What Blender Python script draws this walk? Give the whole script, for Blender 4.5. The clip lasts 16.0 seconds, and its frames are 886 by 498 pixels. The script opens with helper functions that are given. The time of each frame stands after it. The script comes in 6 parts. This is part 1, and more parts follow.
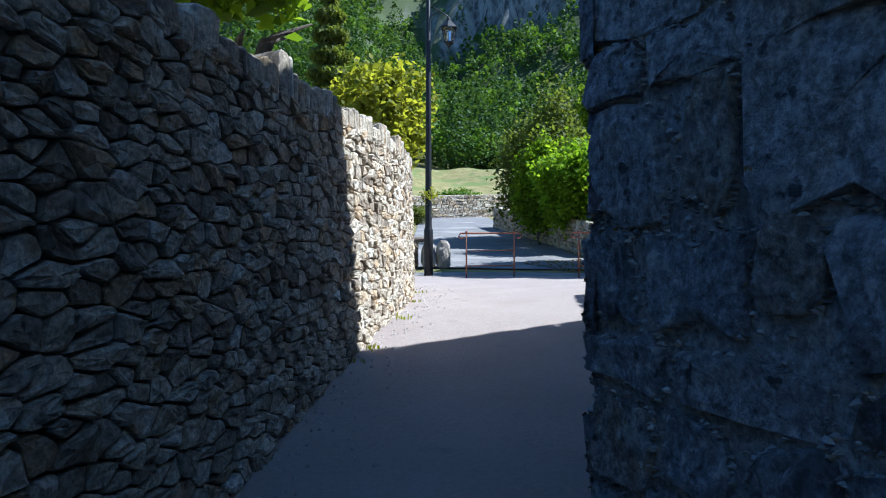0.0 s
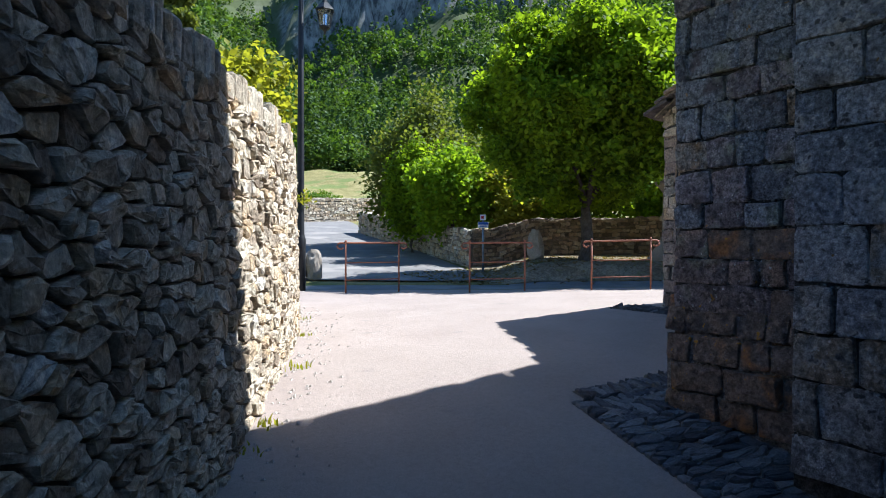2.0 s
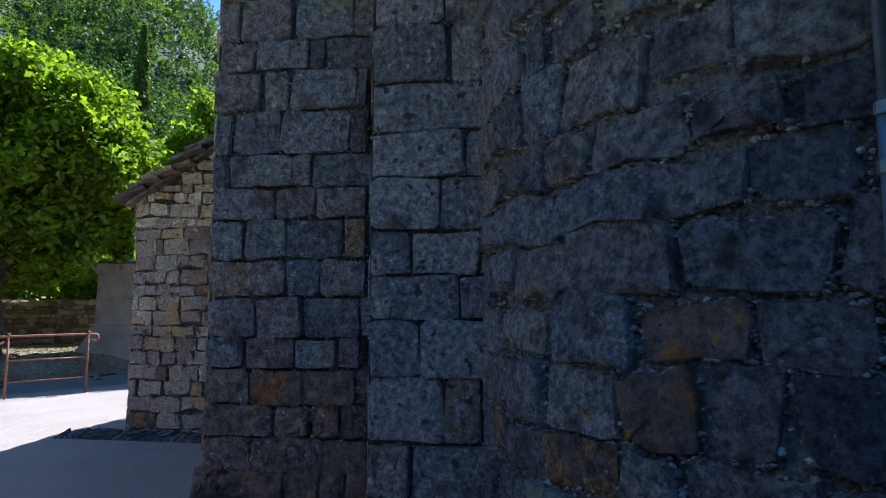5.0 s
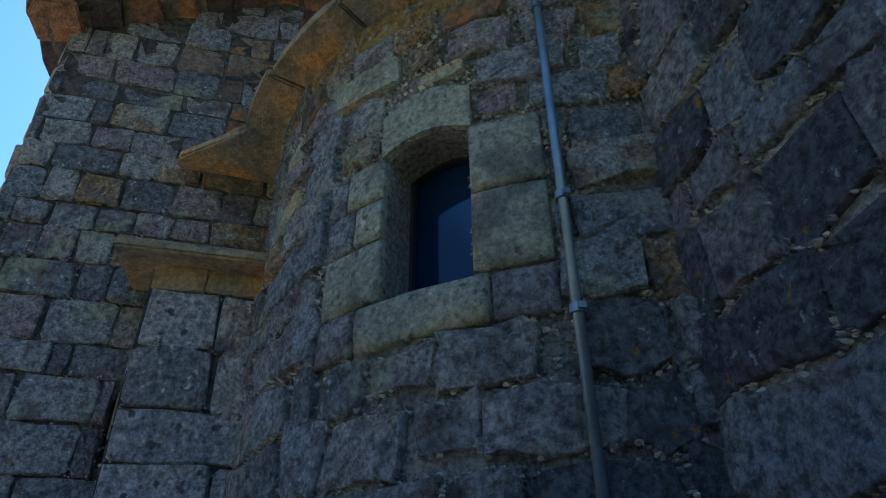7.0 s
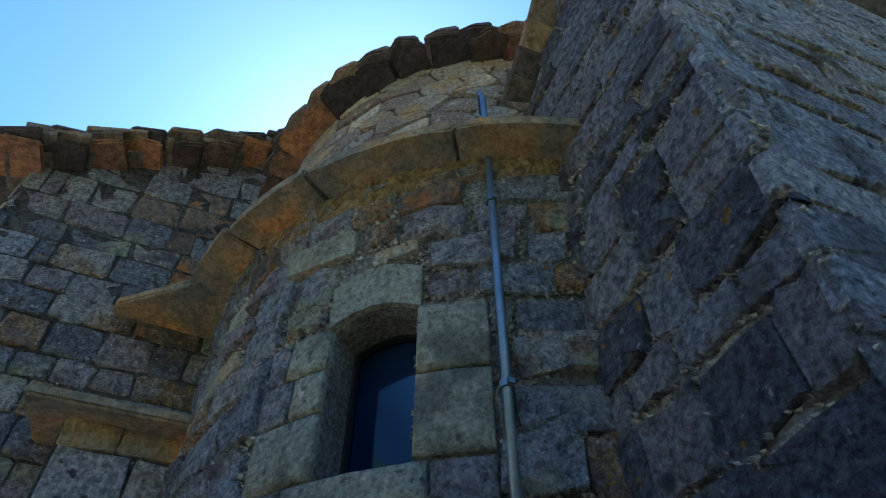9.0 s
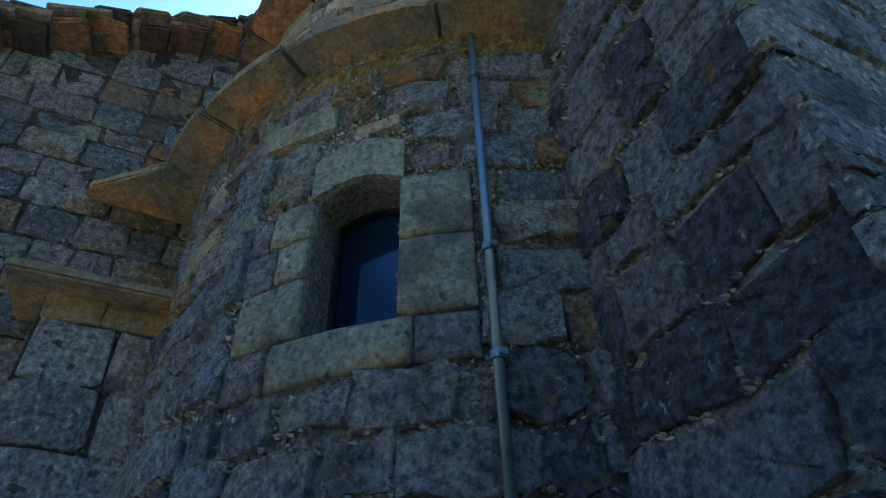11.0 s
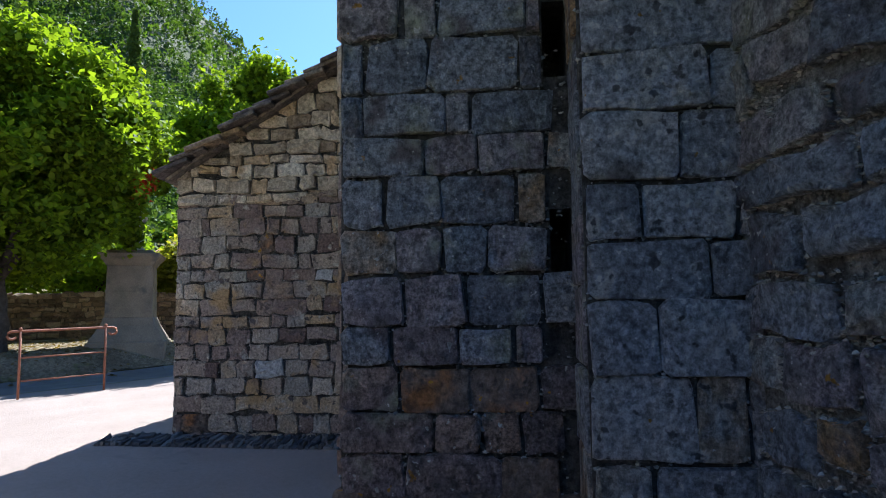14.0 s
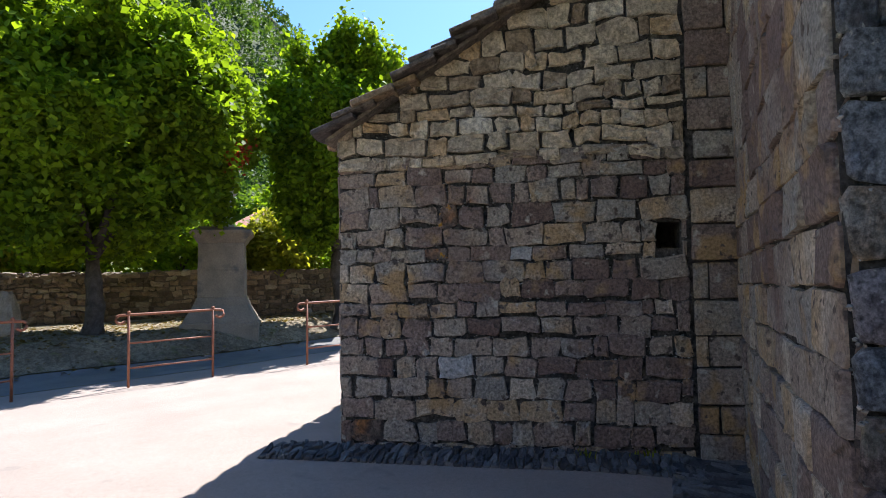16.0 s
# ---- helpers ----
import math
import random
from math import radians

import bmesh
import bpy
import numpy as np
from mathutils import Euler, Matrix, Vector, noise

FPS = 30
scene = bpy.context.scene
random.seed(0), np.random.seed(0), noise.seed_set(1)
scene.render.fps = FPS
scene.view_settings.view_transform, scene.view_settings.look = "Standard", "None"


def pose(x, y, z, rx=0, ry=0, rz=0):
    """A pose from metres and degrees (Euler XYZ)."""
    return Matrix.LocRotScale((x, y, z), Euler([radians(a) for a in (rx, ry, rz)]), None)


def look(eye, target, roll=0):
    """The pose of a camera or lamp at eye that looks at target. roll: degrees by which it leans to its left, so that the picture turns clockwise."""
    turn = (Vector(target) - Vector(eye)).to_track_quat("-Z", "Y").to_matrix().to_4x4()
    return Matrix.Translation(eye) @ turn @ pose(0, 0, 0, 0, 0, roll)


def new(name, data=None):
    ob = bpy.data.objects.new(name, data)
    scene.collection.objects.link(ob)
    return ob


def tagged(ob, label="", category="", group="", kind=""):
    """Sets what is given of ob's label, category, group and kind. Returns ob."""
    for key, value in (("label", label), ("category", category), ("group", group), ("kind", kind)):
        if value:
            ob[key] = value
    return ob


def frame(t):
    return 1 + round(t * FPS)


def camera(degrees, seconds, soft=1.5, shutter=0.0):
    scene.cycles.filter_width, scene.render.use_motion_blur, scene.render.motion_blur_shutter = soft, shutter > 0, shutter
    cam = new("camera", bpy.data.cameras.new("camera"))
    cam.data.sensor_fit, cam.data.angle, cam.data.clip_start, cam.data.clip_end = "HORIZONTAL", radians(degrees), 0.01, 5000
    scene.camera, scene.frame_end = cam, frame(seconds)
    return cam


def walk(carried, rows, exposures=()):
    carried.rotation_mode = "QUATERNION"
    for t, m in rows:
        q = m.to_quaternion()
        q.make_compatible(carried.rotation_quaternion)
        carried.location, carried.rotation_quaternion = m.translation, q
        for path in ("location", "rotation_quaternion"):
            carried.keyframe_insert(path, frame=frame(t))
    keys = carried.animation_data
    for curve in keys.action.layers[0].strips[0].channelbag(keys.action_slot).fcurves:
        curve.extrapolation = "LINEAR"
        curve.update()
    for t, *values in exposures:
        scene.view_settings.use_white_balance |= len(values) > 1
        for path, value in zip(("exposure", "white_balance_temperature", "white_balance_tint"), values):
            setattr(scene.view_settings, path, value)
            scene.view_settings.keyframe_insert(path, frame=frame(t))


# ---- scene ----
cam = camera(68.2, 16.0, 1.0)
METRES, EYE, TILT, LEAN, TURN = 6.4, 1.45, 0.0, 0.0, -21.7
ROWS = [
    (0.0, 0.0, 0.0, 0.0, -0.0, -0.53, 0.03),
    (0.5, -0.0257, 0.0625, 0.0068, -1.77, -0.5, 0.02),
    (1.0, -0.0434, 0.1159, 0.0119, -4.67, -0.45, -0.07),
    (1.5, -0.0575, 0.1882, 0.0237, -8.77, -0.33, -0.09),
    (2.0, -0.0709, 0.2558, 0.0247, -12.69, -0.23, -0.16),
    (2.5, -0.0824, 0.3196, 0.0363, -17.7, -0.1, -0.13),
    (3.0, -0.0787, 0.3878, 0.0475, -23.06, -0.02, -0.17),
    (3.5, -0.0799, 0.4271, 0.0551, -28.85, 0.09, 0.01),
    (4.0, -0.0832, 0.4334, 0.0612, -38.58, 0.26, -0.22),
    (4.5, -0.0802, 0.4274, 0.0717, -50.9, 0.48, -0.27),
    (5.0, -0.0731, 0.4255, 0.0808, -60.95, 6.35, -0.03),
    (7.5, -0.0883, 0.4269, 0.1044, -85.34, 38.53, 0.3),
    (8.0, -0.0909, 0.4283, 0.1061, -87.68, 43.93, 0.08),
    (8.5, -0.0927, 0.4298, 0.1087, -89.51, 47.6, 0.03),
    (11.0, -0.0754, 0.4373, 0.0844, -92.13, 40.08, 1.19),
    (11.5, -0.081, 0.4407, 0.0799, -88.53, 28.22, 0.53),
    (12.0, -0.0849, 0.4484, 0.074, -83.35, 20.73, 0.91),
    (12.5, -0.0785, 0.4695, 0.066, -77.51, 13.17, 0.88),
    (13.0, -0.0582, 0.5051, 0.0694, -72.06, 8.18, 0.6),
    (13.5, -0.0461, 0.5457, 0.0671, -66.84, 6.73, 0.93),
    (14.0, -0.0345, 0.6029, 0.0781, -61.74, 5.34, 0.84),
    (14.5, -0.0264, 0.6589, 0.0775, -59.2, 4.83, 0.96),
    (15.0, -0.0098, 0.7271, 0.0891, -58.15, 4.27, 0.85),
    (15.5, -0.0037, 0.802, 0.094, -57.8, 3.58, 0.78),
    (16.0, 0.012, 0.8638, 0.0952, -57.73, 3.18, 1.05),
]
EXPOSURES = [(0.0, 1.12, 5150, 8), (1.5, 1.32, 5500, 9), (3.5, 1.34, 5850, 10), (5.0, 1.38, 5300, 11), (7.5, 1.72, 5080, 7), (8.5, 1.74, 5100, 8), (11.0, 1.68, 4850, 5), (12.0, 1.35, 4950, 5), (12.5, 1.28, 5000, 8), (13.0, 1.32, 5300, 11), (13.5, 1.36, 5480, 11), (14.5, 1.5, 5850, 11), (16.0, 1.5, 6000, 12)]
walk(cam, [(t, pose(0, 0, EYE, TILT, LEAN, TURN) @ pose(METRES * x, METRES * y, METRES * z, 90 + pitch, roll, yaw)) for t, x, y, z, yaw, pitch, roll in ROWS],
     EXPOSURES)

# ---- world, sun ----
SUN = Vector((0.80, -0.17, 1.0)).normalized()
world = bpy.data.worlds.new("sky")
scene.world = world
world.use_nodes = True
wn = world.node_tree
sky = wn.nodes.new("ShaderNodeTexSky")
sky.sky_type, sky.sun_disc = "NISHITA", False
sky.sun_elevation = math.asin(SUN.z)
sky.sun_rotation = math.atan2(SUN.x, SUN.y)
sky.altitude, sky.air_density, sky.dust_density, sky.ozone_density = 400, 1.0, 0.8, 1.5
tint = wn.nodes.new("ShaderNodeMix")
tint.data_type, tint.blend_type = "RGBA", "MULTIPLY"
tint.inputs[0].default_value, tint.inputs[7].default_value = 1, (0.72, 0.97, 1.16, 1)
wn.links.new(sky.outputs[0], tint.inputs[6])
wn.links.new(tint.outputs[2], wn.nodes["Background"].inputs[0])
wn.nodes["Background"].inputs[1].default_value = 0.072
sun = new("sun", bpy.data.lights.new("sun", "SUN"))
sun.data.energy, sun.data.angle, sun.data.color = 5.0, radians(0.5), (1.0, 0.95, 0.87)
sun.matrix_world = look(SUN * 100, (0, 0, 0))


# ---- materials ----
def mat(name, stops, rough=0.85, scale=3.0, fine=40.0, bump=0.3, vary=None, spots=None, stain=0.35, metal=0.0, dist=0.02, spec=0.3, mottle=0.0, pits=16.0):
    """Procedural surface: colour stops, two scales of noise, optional variation by piece, spots of lichen or rust."""
    m = bpy.data.materials.new(name)
    m.use_nodes = True
    t = m.node_tree
    n, l = t.nodes, t.links
    b = n["Principled BSDF"]
    b.inputs["Roughness"].default_value = rough
    b.inputs["Metallic"].default_value = metal
    b.inputs["Specular IOR Level"].default_value = spec
    geo = n.new("ShaderNodeNewGeometry")
    big = n.new("ShaderNodeTexNoise")
    big.inputs["Scale"].default_value, big.inputs["Detail"].default_value = scale, 5
    small = n.new("ShaderNodeTexNoise")
    small.inputs["Scale"].default_value, small.inputs["Detail"].default_value, small.inputs["Roughness"].default_value = fine, 6, 0.7
    l.new(geo.outputs["Position"], big.inputs["Vector"])
    l.new(geo.outputs["Position"], small.inputs["Vector"])
    ramp = n.new("ShaderNodeValToRGB")
    els = ramp.color_ramp.elements
    for i, (p, c) in enumerate(stops):
        e = els[i] if i < 2 else els.new(p)
        e.position, e.color = p, (*c, 1)
    if vary:
        if vary == "object":
            src = n.new("ShaderNodeObjectInfo").outputs["Random"]
        else:
            src = geo.outputs["Random Per Island"]
        mixv = n.new("ShaderNodeMath")
        mixv.operation = "MULTIPLY_ADD"
        l.new(big.outputs["Fac"], mixv.inputs[0])
        mixv.inputs[1].default_value = 0.5
        off = n.new("ShaderNodeMath")
        off.operation = "MULTIPLY_ADD"
        l.new(src, off.inputs[0])
        off.inputs[1].default_value, off.inputs[2].default_value = 0.98, -0.24
        l.new(off.outputs[0], mixv.inputs[2])
        l.new(mixv.outputs[0], ramp.inputs[0])
    else:
        l.new(big.outputs["Fac"], ramp.inputs[0])
    col = ramp.outputs[0]
    grain = n.new("ShaderNodeMapRange")
    l.new(small.outputs["Fac"], grain.inputs[0])
    grain.inputs[1].default_value, grain.inputs[2].default_value = 0.3, 0.7
    grain.inputs[3].default_value, grain.inputs[4].default_value = 1 - stain, 1 + stain * 0.6
    mul = n.new("ShaderNodeMix")
    mul.data_type, mul.blend_type = "RGBA", "MULTIPLY"
    mul.inputs[0].default_value = 1
    l.new(col, mul.inputs[6])
    l.new(grain.outputs[0], mul.inputs[7])
    col = mul.outputs[2]
    for sc, lo, hi, c in spots or ():
        sp = n.new("ShaderNodeTexNoise")
        sp.inputs["Scale"].default_value, sp.inputs["Detail"].default_value = sc, 4
        l.new(geo.outputs["Position"], sp.inputs["Vector"])
        mr = n.new("ShaderNodeMapRange")
        l.new(sp.outputs["Fac"], mr.inputs[0])
        mr.inputs[1].default_value, mr.inputs[2].default_value = lo, hi
        mx = n.new("ShaderNodeMix")
        mx.data_type = "RGBA"
        l.new(mr.outputs[0], mx.inputs[0])
        l.new(col, mx.inputs[6])
        mx.inputs[7].default_value = (*c, 1)
        col = mx.outputs[2]
    rough_fac = None
    # colour darkens where the bump sinks, painting relief shade into the pits
    if mottle:
        pn = n.new("ShaderNodeTexNoise")
        pn.inputs["Scale"].default_value, pn.inputs["Detail"].default_value, pn.inputs["Roughness"].default_value = pits, 8, 0.72
        l.new(geo.outputs["Position"], pn.inputs["Vector"])
        pr = n.new("ShaderNodeMapRange")
        l.new(pn.outputs["Fac"], pr.inputs[0])
        pr.inputs[1].default_value, pr.inputs[2].default_value = 0.39, 0.58
        pr.inputs[3].default_value, pr.inputs[4].default_value = 1 - mottle, 1 + mottle * 0.75
        mm = n.new("ShaderNodeMix")
        mm.data_type, mm.blend_type = "RGBA", "MULTIPLY"
        mm.inputs[0].default_value = 1
        l.new(col, mm.inputs[6]), l.new(pr.outputs[0], mm.inputs[7])
        col = mm.outputs[2]
        rough_fac = pn.outputs["Fac"]
    l.new(col, b.inputs["Base Color"])
    if bump:
        bp = n.new("ShaderNodeBump")
        bp.inputs["Strength"].default_value, bp.inputs["Distance"].default_value = bump, dist
        add = n.new("ShaderNodeMath")
        l.new(big.outputs["Fac"], add.inputs[0])
        l.new(small.outputs["Fac"], add.inputs[1])
        if rough_fac:
            ad2 = n.new("ShaderNodeMath")
            ad2.operation = "MULTIPLY_ADD"
            l.new(rough_fac, ad2.inputs[0])
            ad2.inputs[1].default_value = 1.6
            l.new(add.outputs[0], ad2.inputs[2])
            l.new(ad2.outputs[0], bp.inputs["Height"])
        else:
            l.new(add.outputs[0], bp.inputs["Height"])
        l.new(bp.outputs[0], b.inputs["Normal"])
    return m


GREYS = [(0.0, (0.22, 0.215, 0.235)), (0.22, (0.34, 0.37, 0.40)), (0.45, (0.48, 0.50, 0.52)), (0.66, (0.43, 0.36, 0.365)), (0.85, (0.57, 0.57, 0.52)), (0.97, (0.50, 0.32, 0.16))]
LICHEN = [(6.0, 0.56, 0.70, (0.21, 0.185, 0.185)), (14.0, 0.70, 0.74, (0.50, 0.27, 0.05)), (1.8, 0.58, 0.72, (0.18, 0.155, 0.16)), (3.4, 0.58, 0.72, (0.45, 0.46, 0.32)), (30.0, 0.66, 0.69, (0.68, 0.67, 0.62))]
ASHLAR = mat("ashlar_limestone", GREYS, 0.9, 6, 70, 1.0, "object", LICHEN, 0.7, dist=0.07, mottle=0.50, pits=26)
ASHLAR_REST = mat("ashlar_limestone_far", GREYS, 0.9, 6, 70, 1.0, "island", LICHEN, 0.7, dist=0.07, mottle=0.50, pits=26)
MORTAR = mat("lime_mortar", [(0.3, (0.17, 0.165, 0.16)), (0.7, (0.42, 0.405, 0.375))], 0.95, 5, 60, 0.9, None, [(3, 0.6, 0.7, (0.10, 0.095, 0.09))], 0.5, dist=0.05, mottle=0.5, pits=45)
PALE_MORTAR = mat("pale_rough_mortar", [(0.3, (0.50, 0.495, 0.49)), (0.7, (0.74, 0.725, 0.69))], 0.95, 6, 55, 1.0, None, [(4, 0.60, 0.70, (0.20, 0.195, 0.19))], 0.5, dist=0.06, mottle=0.45, pits=38)
JOINT = mat("dark_open_joint", [(0.3, (0.05, 0.047, 0.044)), (0.7, (0.14, 0.13, 0.115))], 0.95, 8, 60, 0.9, dist=0.04, mottle=0.6, pits=24)
WARM = [(0.0, (0.19, 0.135, 0.115)), (0.25, (0.31, 0.245, 0.21)), (0.5, (0.42, 0.355, 0.285)), (0.7, (0.35, 0.335, 0.30)), (0.86, (0.50, 0.37, 0.22)), (0.97, (0.58, 0.51, 0.41))]
CHAPEL = mat("warm_limestone", WARM, 0.9, 4, 45, 0.6, "object", [(9.0, 0.62, 0.69, (0.48, 0.45, 0.38)), (1.3, 0.52, 0.68, (0.21, 0.15, 0.13)), (2.6, 0.58, 0.66, (0.42, 0.29, 0.15)), (14.0, 0.62, 0.67, (0.13, 0.105, 0.09))], 0.5, dist=0.045, mottle=0.32, pits=50)
CHAPEL_REST = mat("warm_limestone_far", WARM, 0.9, 4, 45, 0.6, "island", [(9.0, 0.62, 0.69, (0.48, 0.45, 0.38)), (1.3, 0.52, 0.68, (0.21, 0.15, 0.13)), (2.6, 0.58, 0.66, (0.42, 0.29, 0.15)), (14.0, 0.62, 0.67, (0.13, 0.105, 0.09))], 0.5, dist=0.045, mottle=0.32, pits=50)
RUB = [(0.0, (0.26, 0.20, 0.14)), (0.3, (0.47, 0.40, 0.30)), (0.6, (0.62, 0.545, 0.42)), (0.85, (0.50, 0.36, 0.21)), (0.98, (0.70, 0.65, 0.55))]
RUBBLE = mat("rubble_limestone", RUB, 0.92, 6, 50, 0.7, "object", [(7, 0.62, 0.72, (0.22, 0.19, 0.16))], 0.4, dist=0.025, mottle=0.35, pits=22)
RUBBLE_REST = mat("rubble_limestone_far", RUB, 0.92, 6, 50, 0.7, "island", [(7, 0.62, 0.72, (0.22, 0.19, 0.16))], 0.4, dist=0.025, mottle=0.35, pits=22)
EARTH = mat("earth_joint", [(0.3, (0.09, 0.076, 0.06)), (0.7, (0.19, 0.155, 0.118))], 0.95, 8, 60, 0.8)
PAVE = mat("pale_fine_gravel_asphalt", [(0.3, (0.30, 0.247, 0.214)), (0.7, (0.35, 0.292, 0.255))], 0.95, 1.3, 160, 0.5, None, [(0.5, 0.58, 0.75, (0.295, 0.247, 0.214)), (3.0, 0.66, 0.72, (0.26, 0.22, 0.195))], 0.3, dist=0.008, mottle=0.07, pits=30)
ASPHALT = mat("worn_asphalt", [(0.3, (0.15, 0.145, 0.14)), (0.7, (0.22, 0.21, 0.20))], 0.9, 1.5, 120, 0.4, None, [(0.7, 0.55, 0.7, (0.27, 0.25, 0.23))], 0.3, dist=0.006)
DRYEARTH = mat("dry_verge_earth", [(0.3, (0.19, 0.15, 0.10)), (0.55, (0.29, 0.235, 0.16)), (0.75, (0.38, 0.32, 0.22))], 0.95, 1.6, 40, 0.9, None, [(2.2, 0.58, 0.68, (0.17, 0.16, 0.06))], 0.5, dist=0.04, mottle=0.35, pits=12)
LAUZE = mat("stone_roof_slab", [(0.2, (0.10, 0.085, 0.08)), (0.5, (0.20, 0.17, 0.14)), (0.85, (0.33, 0.24, 0.15))], 0.9, 5, 40, 0.8, "object", None, 0.4, mottle=0.35)
# ochre stone, its orange strengthened to include warm light bounced off the ground
CORNICE = mat("ochre_sandstone", [(0.36, (0.20, 0.19, 0.15)), (0.54, (0.34, 0.25, 0.14)), (0.70, (0.60, 0.29, 0.08))], 0.9, 3.0, 40, 0.8, None, [(7, 0.60, 0.72, (0.16, 0.15, 0.12))], 0.4, mottle=0.3)
DRESSED = mat("dressed_pale_limestone", [(0.25, (0.25, 0.265, 0.22)), (0.55, (0.38, 0.385, 0.30)), (0.75, (0.52, 0.36, 0.18))], 0.9, 3, 55, 0.9, None, [(4, 0.54, 0.66, (0.17, 0.175, 0.15)), (22, 0.62, 0.68, (0.13, 0.13, 0.12)), (9, 0.66, 0.72, (0.52, 0.50, 0.42))], 0.4, mottle=0.35, pits=40)
RUSTY = mat("rusty_red_steel", [(0.3, (0.24, 0.09, 0.05)), (0.6, (0.32, 0.13, 0.075)), (0.8, (0.20, 0.10, 0.07))], 0.6, 12, 80, 0.2, None, None, 0.3)
BLACKIRON = mat("black_painted_iron", [(0.3, (0.012, 0.013, 0.015)), (0.7, (0.025, 0.026, 0.028))], 0.45, 8, 60, 0.1, None, None, 0.2)
ZINC = mat("grey_zinc_pipe", [(0.3, (0.17, 0.22, 0.27)), (0.7, (0.24, 0.30, 0.36))], 0.45, 6, 50, 0.1, None, None, 0.2, metal=0.6)


CRUMB = mat("lime_crumbs", [(0.0, (0.10, 0.097, 0.092)), (0.35, (0.21, 0.205, 0.195)), (0.7, (0.34, 0.33, 0.305)), (0.97, (0.52, 0.50, 0.46))], 0.95, 30, 80, 0.3, "island")


# ---- shaping helpers ----
def mesh_of(name, verts, faces, material, smooth=False):
    me = bpy.data.meshes.new(name)
    me.from_pydata([tuple(v) for v in verts], [], faces)
    me.materials.append(material)
    if smooth:
        me.polygons.foreach_set("use_smooth", [True] * len(me.polygons))
    me.update()
    return me


def part(name, bm, material, parent=None, label="", smooth=False, at=None):
    """Links a bmesh as one mesh object under a thing or a part."""
    bmesh.ops.recalc_face_normals(bm, faces=bm.faces)
    me = bpy.data.meshes.new(name)
    bm.to_mesh(me)
    bm.free()
    me.materials.append(material)
    if smooth:
        me.polygons.foreach_set("use_smooth", [True] * len(me.polygons))
    ob = new(name, me)
    if at is not None:
        ob.matrix_basis = at
    if parent is not None:
        ob.parent = parent
    if label:
        ob["label"] = label
    return ob


def sm(a):
    a = max(0.0, min(1.0, a))
    return a * a * (3 - 2 * a)


def prism(bm, outline, z0, z1):
    """An upright prism over an outline; z0 and z1 are numbers or functions of x, y."""
    f0 = z0 if callable(z0) else (lambda x, y: z0)
    f1 = z1 if callable(z1) else (lambda x, y: z1)
    lo = [bm.verts.new((x, y, f0(x, y))) for x, y in outline]
    hi = [bm.verts.new((x, y, f1(x, y))) for x, y in outline]
    n = len(outline)
    bm.faces.new(lo[::-1]), bm.faces.new(hi)
    for i in range(n):
        bm.faces.new((lo[i], lo[(i + 1) % n], hi[(i + 1) % n], hi[i]))


def block(bm, x0, x1, y0, y1, z0, z1):
    prism(bm, [(x0, y0), (x1, y0), (x1, y1), (x0, y1)], z0, z1)


def tube(bm, pts, radius, seg=10, ends=True):
    """A round bar along points; radius may be a list."""
    rings = []
    pts = [Vector(p) for p in pts]
    for i, p in enumerate(pts):
        d = (pts[min(i + 1, len(pts) - 1)] - pts[max(i - 1, 0)]).normalized()
        q = d.to_track_quat("Z", "Y")
        r = radius[i] if isinstance(radius, (list, tuple)) else radius
        rings.append([bm.verts.new(p + q @ Vector((r * math.cos(a), r * math.sin(a), 0))) for a in (2 * math.pi * k / seg for k in range(seg))])
    for a, b in zip(rings, rings[1:]):
        for k in range(seg):
            bm.faces.new((a[k], a[(k + 1) % seg], b[(k + 1) % seg], b[k]))
    if ends:
        bm.faces.new(rings[0][::-1]), bm.faces.new(rings[-1])


def lathe(bm, profile, centre, seg=16, turn=0.0):
    """A turned body: profile of (radius, z)."""
    cx, cy = centre
    rings = [[bm.verts.new((cx + r * math.cos(a), cy + r * math.sin(a), z)) for a in (turn + 2 * math.pi * k / seg for k in range(seg))] for r, z in profile]
    for a, b in zip(rings, rings[1:]):
        for k in range(seg):
            bm.faces.new((a[k], a[(k + 1) % seg], b[(k + 1) % seg], b[k]))
    bm.faces.new(rings[0][::-1]), bm.faces.new(rings[-1])


def fbm(x, y, z=0.0, octaves=4):
    return noise.fractal((x, y, z), 0.9, 2.0, octaves)


def structure(ob, label, category=""):
    return tagged(ob, label, category, kind="structure")


# ---- ground ----
EDGE_A, EDGE_B = Vector((3.3, 16.3)), Vector((18.0, 8.1))
EDGE_N = Vector((-(EDGE_B - EDGE_A).y, (EDGE_B - EDGE_A).x)).normalized()


def past_edge(x, y):
    """Metres beyond the line of the barriers."""
    return (Vector((x, y)) - EDGE_A).dot(EDGE_N)


def skyline(az):
    """Elevation of the ridge, in degrees, by compass bearing from +y."""
    keys = [(-180, 10), (-90, 12), (-30, 17), (0, 19), (10, 23.5), (17, 22.5), (22, 20.2), (26, 23), (36, 26.5), (50, 27.5), (58, 27.5), (63, 24), (68, 19.6), (74, 18.4), (80, 18.2), (100, 17), (140, 11), (180, 10)]
    for (a, e), (b, f) in zip(keys, keys[1:]):
        if a <= az <= b:
            return e + (f - e) * (az - a) / (b - a)
    return 10


